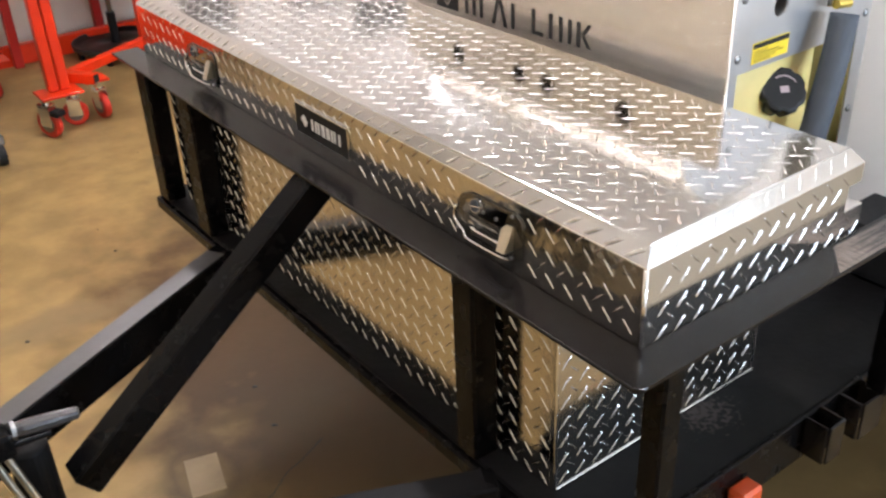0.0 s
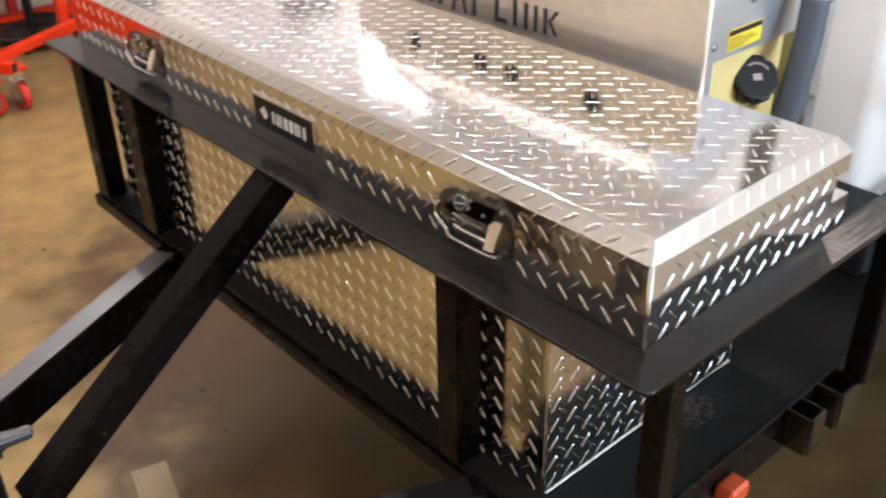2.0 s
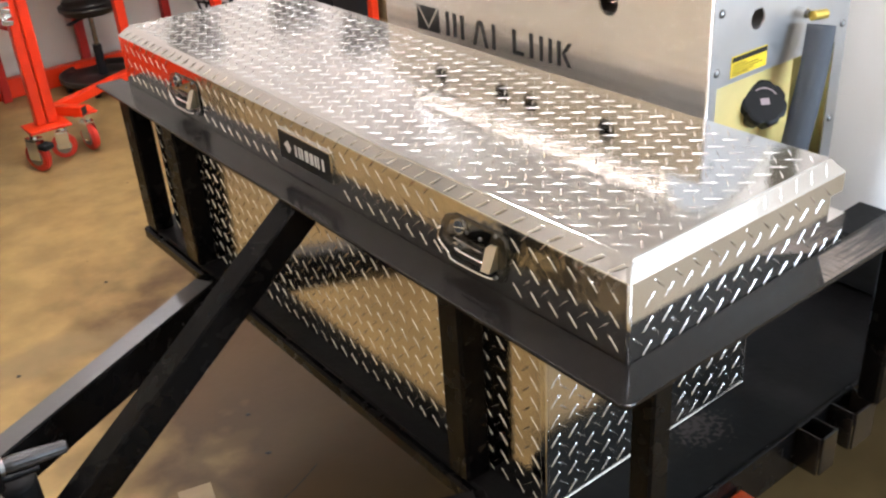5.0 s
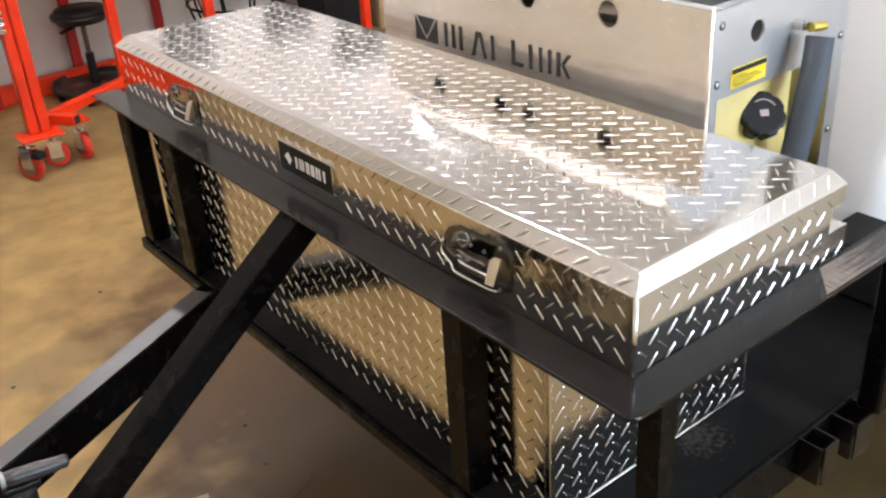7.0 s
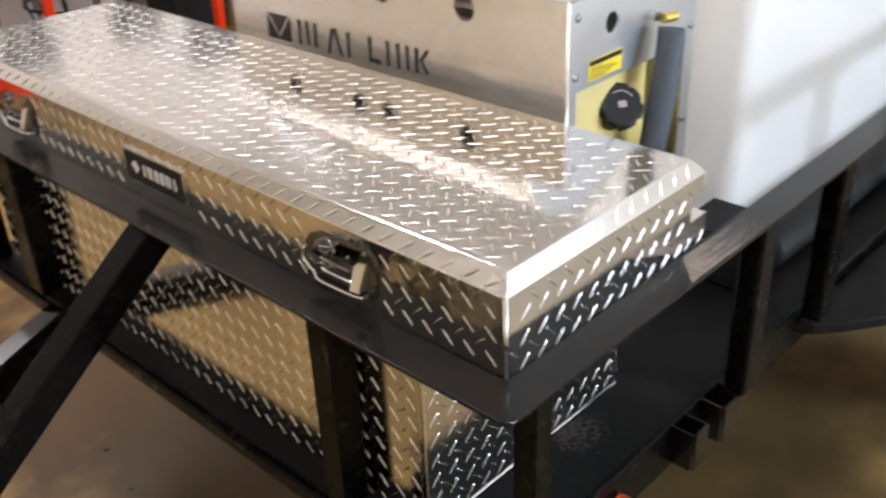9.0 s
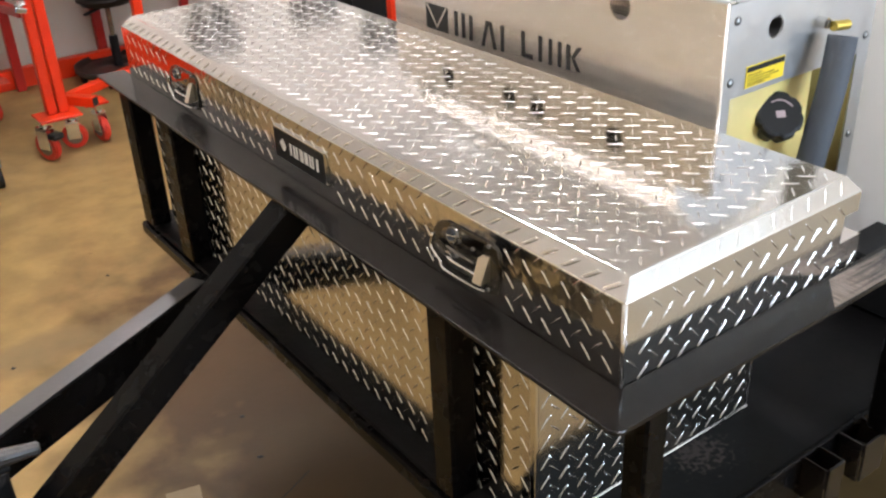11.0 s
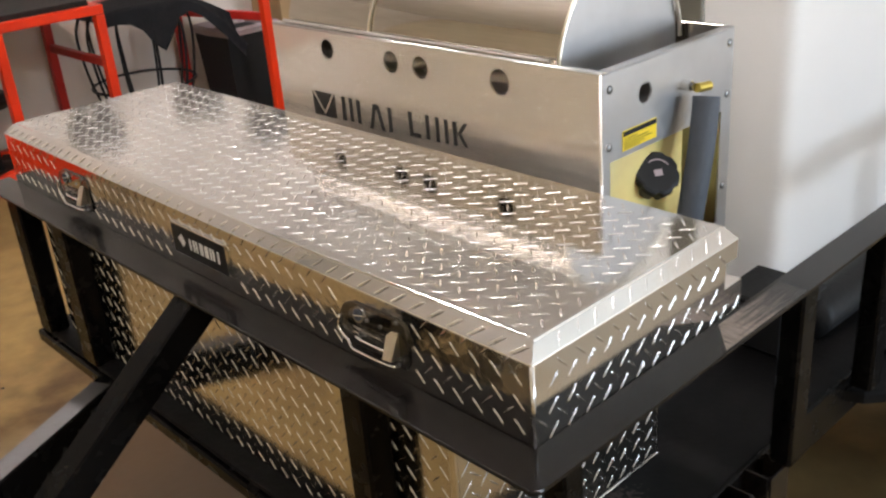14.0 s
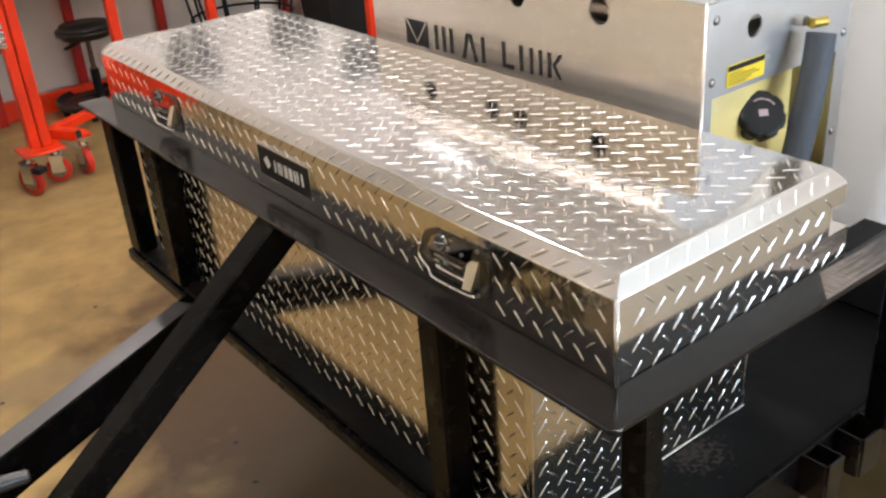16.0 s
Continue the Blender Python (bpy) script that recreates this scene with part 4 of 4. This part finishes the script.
caster(stand, 0.335, 3.99, 0.062, 70, 0.196, False)
caster(stand, 0.470, 3.99, 0.068, 10, 0.199, False)

part("upright", B(0.130, 0.180, 4.645, 4.695, 0.208, 2.1, 0.005), "red", stand)
part("base_plate", B(0.085, 0.225, 4.60, 4.74, 0.195, 0.2075, 0.003), "red", stand)
part("tie_bar", bar(bmesh.new(), (0.165, 4.644, 0.655), (0.232, 3.986, 0.690), 0.035, 0.045, 0.003), "darkred", stand)
caster(stand, 0.115, 4.668, 0.064, 20, 0.196, False)
clamp = bmesh.new()
for k, (zc, tip) in enumerate(((0.715, 14), (0.742, -20), (0.770, 18), (0.797, -12))):
    box(clamp, -0.026, 0.026, -0.006, 0.004, -0.012, 0.012, 0.003, pose(0.216, 3.922, zc, 8 * (-1) ** k, tip, 0))
part("clamp", clamp, "chrome", stand, "crumpled bright metal strap round the upright")

rack = thing("red_work_table", "orange red steel work table with a dark tray", "table")
TX0, TX1, TY0, TY1, TZ = 0.915, 1.476, 4.455, 5.24, 0.965
for q in ((TX0, TY0), (TX1, TY0)):
    part("leg", B(q[0] - 0.026, q[0] + 0.026, q[1] - 0.026, q[1] + 0.026, 0.0, TZ - 0.052, 0.004), "red", rack)
# The back legs take the darker red, which holds their shade.
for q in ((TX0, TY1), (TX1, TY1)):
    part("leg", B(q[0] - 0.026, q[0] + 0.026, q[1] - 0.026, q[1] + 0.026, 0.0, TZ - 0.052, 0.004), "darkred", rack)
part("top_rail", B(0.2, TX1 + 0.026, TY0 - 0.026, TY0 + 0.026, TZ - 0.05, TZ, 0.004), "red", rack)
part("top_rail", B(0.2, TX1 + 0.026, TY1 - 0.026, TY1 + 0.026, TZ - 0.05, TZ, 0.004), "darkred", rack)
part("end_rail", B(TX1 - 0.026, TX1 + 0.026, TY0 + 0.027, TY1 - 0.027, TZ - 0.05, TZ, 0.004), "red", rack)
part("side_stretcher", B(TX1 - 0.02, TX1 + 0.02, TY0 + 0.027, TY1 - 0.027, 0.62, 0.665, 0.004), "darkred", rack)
part("floor_stretcher", B(-0.2, 1.45, TY1 - 0.09, TY1 - 0.027, 0.0, 0.115, 0.006), "red", rack)
tray = part("tray", B(0.2, TX1 - 0.03, TY0 + 0.027, TY1 - 0.03, TZ - 0.045, TZ + 0.03, 0.004), "rubber", rack)
part("leg", B(0.345, 0.397, 5.09, 5.142, 0.0, TZ - 0.052, 0.004), "darkred", rack)

frame2 = thing("steel_rack", "red painted tubular steel frame by the wall", "frame")
part("front_leg", B(2.52, 2.572, 4.43, 4.482, 0.0, 1.5, 0.004), "red", frame2)
# Rear parts in the darker red, their shade put into the colour.
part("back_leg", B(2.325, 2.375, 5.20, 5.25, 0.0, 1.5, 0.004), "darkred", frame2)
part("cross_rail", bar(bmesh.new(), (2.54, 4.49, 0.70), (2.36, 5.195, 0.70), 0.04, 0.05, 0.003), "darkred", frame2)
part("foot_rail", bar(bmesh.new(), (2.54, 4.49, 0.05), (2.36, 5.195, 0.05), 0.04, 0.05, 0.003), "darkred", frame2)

stool = thing("mechanic_stool", "round black padded stool on a steel post", "stool")
SX, SY = 0.90, 4.93
bm = bmesh.new()
bmesh.ops.create_cone(bm, cap_ends=True, segments=36, radius1=0.165, radius2=0.165, depth=0.075, matrix=pose(SX, SY, 0.485))
bmesh.ops.bevel(bm, geom=[e for e in bm.edges if max(len(q.verts) for q in e.link_faces) > 4], offset=0.025, segments=3, affect="EDGES")
part("seat", bm, "vinyl", stool, smooth=True)
part("piston", rod(bmesh.new(), (SX, SY, 0.24), (SX, SY, 0.447), 0.015, 14), "dark_chrome", stool)
part("post", rod(bmesh.new(), (SX, SY, 0.07), (SX, SY, 0.26), 0.026, 16), "ink", stool)
part("lever", bar(bmesh.new(), (SX - 0.01, SY, 0.435), (SX - 0.15, SY - 0.06, 0.415), 0.03, 0.010, 0.002), "ink", stool)
# A round dish on small wheels, with a raised rim.
bm = bmesh.new()
dish = [[bm.verts.new((SX + r * math.cos(k * math.pi / 18), SY + r * math.sin(k * math.pi / 18), z)) for k in range(36)] for r, z in ((0.03, 0.062), (0.235, 0.062), (0.25, 0.070), (0.252, 0.100), (0.244, 0.101), (0.238, 0.080), (0.20, 0.076), (0.03, 0.082))]
for a, b in zip(dish, dish[1:] + dish[:1]):
    for k in range(36):
        bm.faces.new((a[k], a[(k + 1) % 36], b[(k + 1) % 36], b[k]))
base = part("base_dish", bm, "vinyl", stool, "round black dish base", True)
for k in range(5):
    t = radians(20 + 72 * k)
    e = Vector((SX + 0.21 * math.cos(t), SY + 0.21 * math.sin(t), 0.0295))
    part("wheel", rod(bmesh.new(), (e.x - 0.012, e.y, 0.0295), (e.x + 0.012, e.y, 0.0295), 0.0295, 16), "rubber", base)

wire = thing("wire_stool", "black bent-wire stool with a dark cloth over its red seat", "stool")
WX, WY = 1.84, 4.82
part("seat", rod(bmesh.new(), (WX, WY, 0.845), (WX, WY, 0.885), 0.30, 32), "darkred", wire)
for k in range(10):
    t = 2 * math.pi * (k + 0.3) / 10
    c, sn = math.cos(t), math.sin(t)
    part("wire_leg", curve_tube(bmesh.new(), smooth_path([(WX + 0.29 * c, WY + 0.29 * sn, 0.85), (WX + 0.335 * c, WY + 0.335 * sn, 0.72), (WX + 0.31 * c, WY + 0.31 * sn, 0.45), (WX + 0.25 * c, WY + 0.25 * sn, 0.20), (WX + 0.27 * c, WY + 0.27 * sn, 0.0)], 5), 0.0085, 8), "ink", wire)
for rr, zz in ((0.31, 0.40), (0.265, 0.03)):
    part("ring", curve_tube(bmesh.new(), [(WX + rr * math.cos(k * math.pi / 20), WY + rr * math.sin(k * math.pi / 20), zz) for k in range(41)], 0.0085, 8), "ink", wire)
cloth = bmesh.new()
g = {}
for i in range(15):
    for j in range(13):
        u, v = -0.36 + 0.92 * i / 14, j / 12
        y = WY + 0.20 - 0.52 * min(1, v / 0.5) - 0.03 * max(0, v - 0.5)
        drop = max(0, v - 0.5) * (0.12 + 0.42 * math.exp(-((u - 0.03) / 0.11) ** 2))
        z = 0.895 - drop - 0.75 * max(0, abs(u) - 0.27) ** 1.2 - (0.5 * max(0, u - 0.2) if v > 0.4 else 0) + 0.008 * math.sin(9 * u + 6 * v)
        g[i, j] = cloth.verts.new((WX + u + 0.02 * math.sin(5 * v), y + 0.018 * math.sin(11 * u), z))
for i in range(14):
    for j in range(12):
        cloth.faces.new((g[i, j], g[i + 1, j], g[i + 1, j + 1], g[i, j + 1]))
bmesh.ops.solidify(cloth, geom=cloth.faces[:], thickness=0.008)
tagged(part("draped_cloth", cloth, "cloth", None, "", True), "dark charcoal jacket thrown over the wire stool", "cloth")

bin_ob = thing("waste_bin", "black waste bin with a grey liner hanging over", "bin")
bm = bmesh.new()
bmesh.ops.create_cone(bm, cap_ends=True, segments=4, radius1=0.235, radius2=0.28, depth=0.56, matrix=pose(2.60, 4.92, 0.28, 0, 0, 45))
part("tub", bm, "ink", bin_ob)
bm = bmesh.new()
va = [bm.verts.new((2.60 + 0.207 * a * s, 4.92 + 0.207 * b * s, z)) for s, z in ((1.0, 0.565), (1.04, 0.60), (0.95, 0.615), (0.9, 0.56)) for a, b in ((-1, -1), (0, -1.08), (1, -1), (1.08, 0), (1, 1), (0, 1.08), (-1, 1), (-1.08, 0))]
for r in range(3):
    for k in range(8):
        bm.faces.new((va[r * 8 + k], va[r * 8 + (k + 1) % 8], va[r * 8 + 8 + (k + 1) % 8], va[r * 8 + 8 + k]))
part("liner", bm, "bag", bin_ob)
tagged(part("cardboard_box", B(2.86, 3.25, 4.75, 5.1, 0.0, 0.75, 0.004), "card"), "plain brown cardboard box against the wall", "box")

cart = thing("tool_cart", "black rolling tool cart with dark casters", "cart")
part("body", B(-0.62, -0.085, 3.72, 4.2, 0.14, 0.62, 0.02), "ink", cart)
part("handle_post", B(-0.13, -0.095, 3.74, 3.78, 0.651, 1.0, 0.006), "ink", cart)
part("shelf", B(-0.66, -0.05, 3.68, 4.24, 0.6205, 0.65, 0.008), "vinyl", cart)
part("blue_case", B(-0.28, -0.14, 3.80, 3.98, 0.6505, 0.76, 0.01), "blue", cart)
for q in ((-0.10, 3.74), (-0.58, 3.76), (-0.11, 4.16), (-0.58, 4.16)):
    bm = rod(bmesh.new(), (q[0] - 0.018, q[1], 0.052), (q[0] + 0.018, q[1], 0.052), 0.052, 20)
    w = part("wheel", bm, "rubber", cart)
    part("fork", B(q[0] - 0.028, q[0] + 0.028, q[1] - 0.02, q[1] + 0.02, 0.095, 0.1395, 0.004), "zinc", w)

trestle = thing("steel_trestle", "red steel trestle with thin black legs by the cart", "trestle")
part("beam", B(-0.95, -0.40, 3.10, 3.25, 0.50, 0.74, 0.006), "red", trestle)
for lx in (-0.90, -0.45):
    for ly in (3.102, 3.22):
        part("leg", B(lx, lx + 0.028, ly, ly + 0.028, 0.0, 0.4995, 0.003), "ink", trestle)
# ---------------------------------------------------------------- floor marks
patch = tagged(link_mesh("paper_square", B(-0.045, 0.045, -0.076, 0.076, 0.0005, 0.0015, m=pose(-0.264, 1.240, 0, 0, 0, -15)), "pale"), "pale square of paper stuck to the floor", "paper")
bm = bmesh.new()
for k in range(18):
    a, r = random.uniform(0, 6.28), random.uniform(0.002, 0.005)
    cx, cy = random.uniform(-0.9, 0.6), random.uniform(0.9, 3.6)
    if k < 4:
        cx, cy, r = ((0.02, 1.496), (-0.02, 1.30), (-0.45, 2.2), (0.0, 2.6))[k] + (0.010,)
    v = [bm.verts.new((cx + r * random.uniform(0.6, 1.2) * math.cos(a + q), cy + r * random.uniform(0.6, 1.2) * math.sin(a + q), 0.0008)) for q in (0, 1, 2.1, 3.2, 4.2, 5.2)]
    t = bm.verts.new((cx, cy, r * 0.5))
    for q in range(6):
        bm.faces.new((v[q], v[(q + 1) % 6], t))
tagged(link_mesh("floor_crumbs", bm, "dark"), "small dark crumbs of dirt on the floor", "dirt", kind="stuff")
crack = smooth_path([(0.06, 1.165, 0), (-0.038, 1.121, 0), (-0.09, 1.104, 0), (-0.157, 1.057, 0), (-0.201, 1.048, 0), (-0.26, 1.05, 0), (-0.33, 1.02, 0)], 5)
bm = bmesh.new()
edge = []
for k, q in enumerate(crack):
    w = 0.0016 + 0.0012 * math.sin(k * 1.7) ** 2
    edge.append((bm.verts.new((q.x, q.y - w, 0.0006)), bm.verts.new((q.x, q.y + w, 0.0006))))
for a, b in zip(edge, edge[1:]):
    bm.faces.new((a[0], b[0], b[1], a[1]))
tagged(link_mesh("floor_crack", bm, "dark"), "thin dark crack in the concrete floor", "crack", kind="structure")
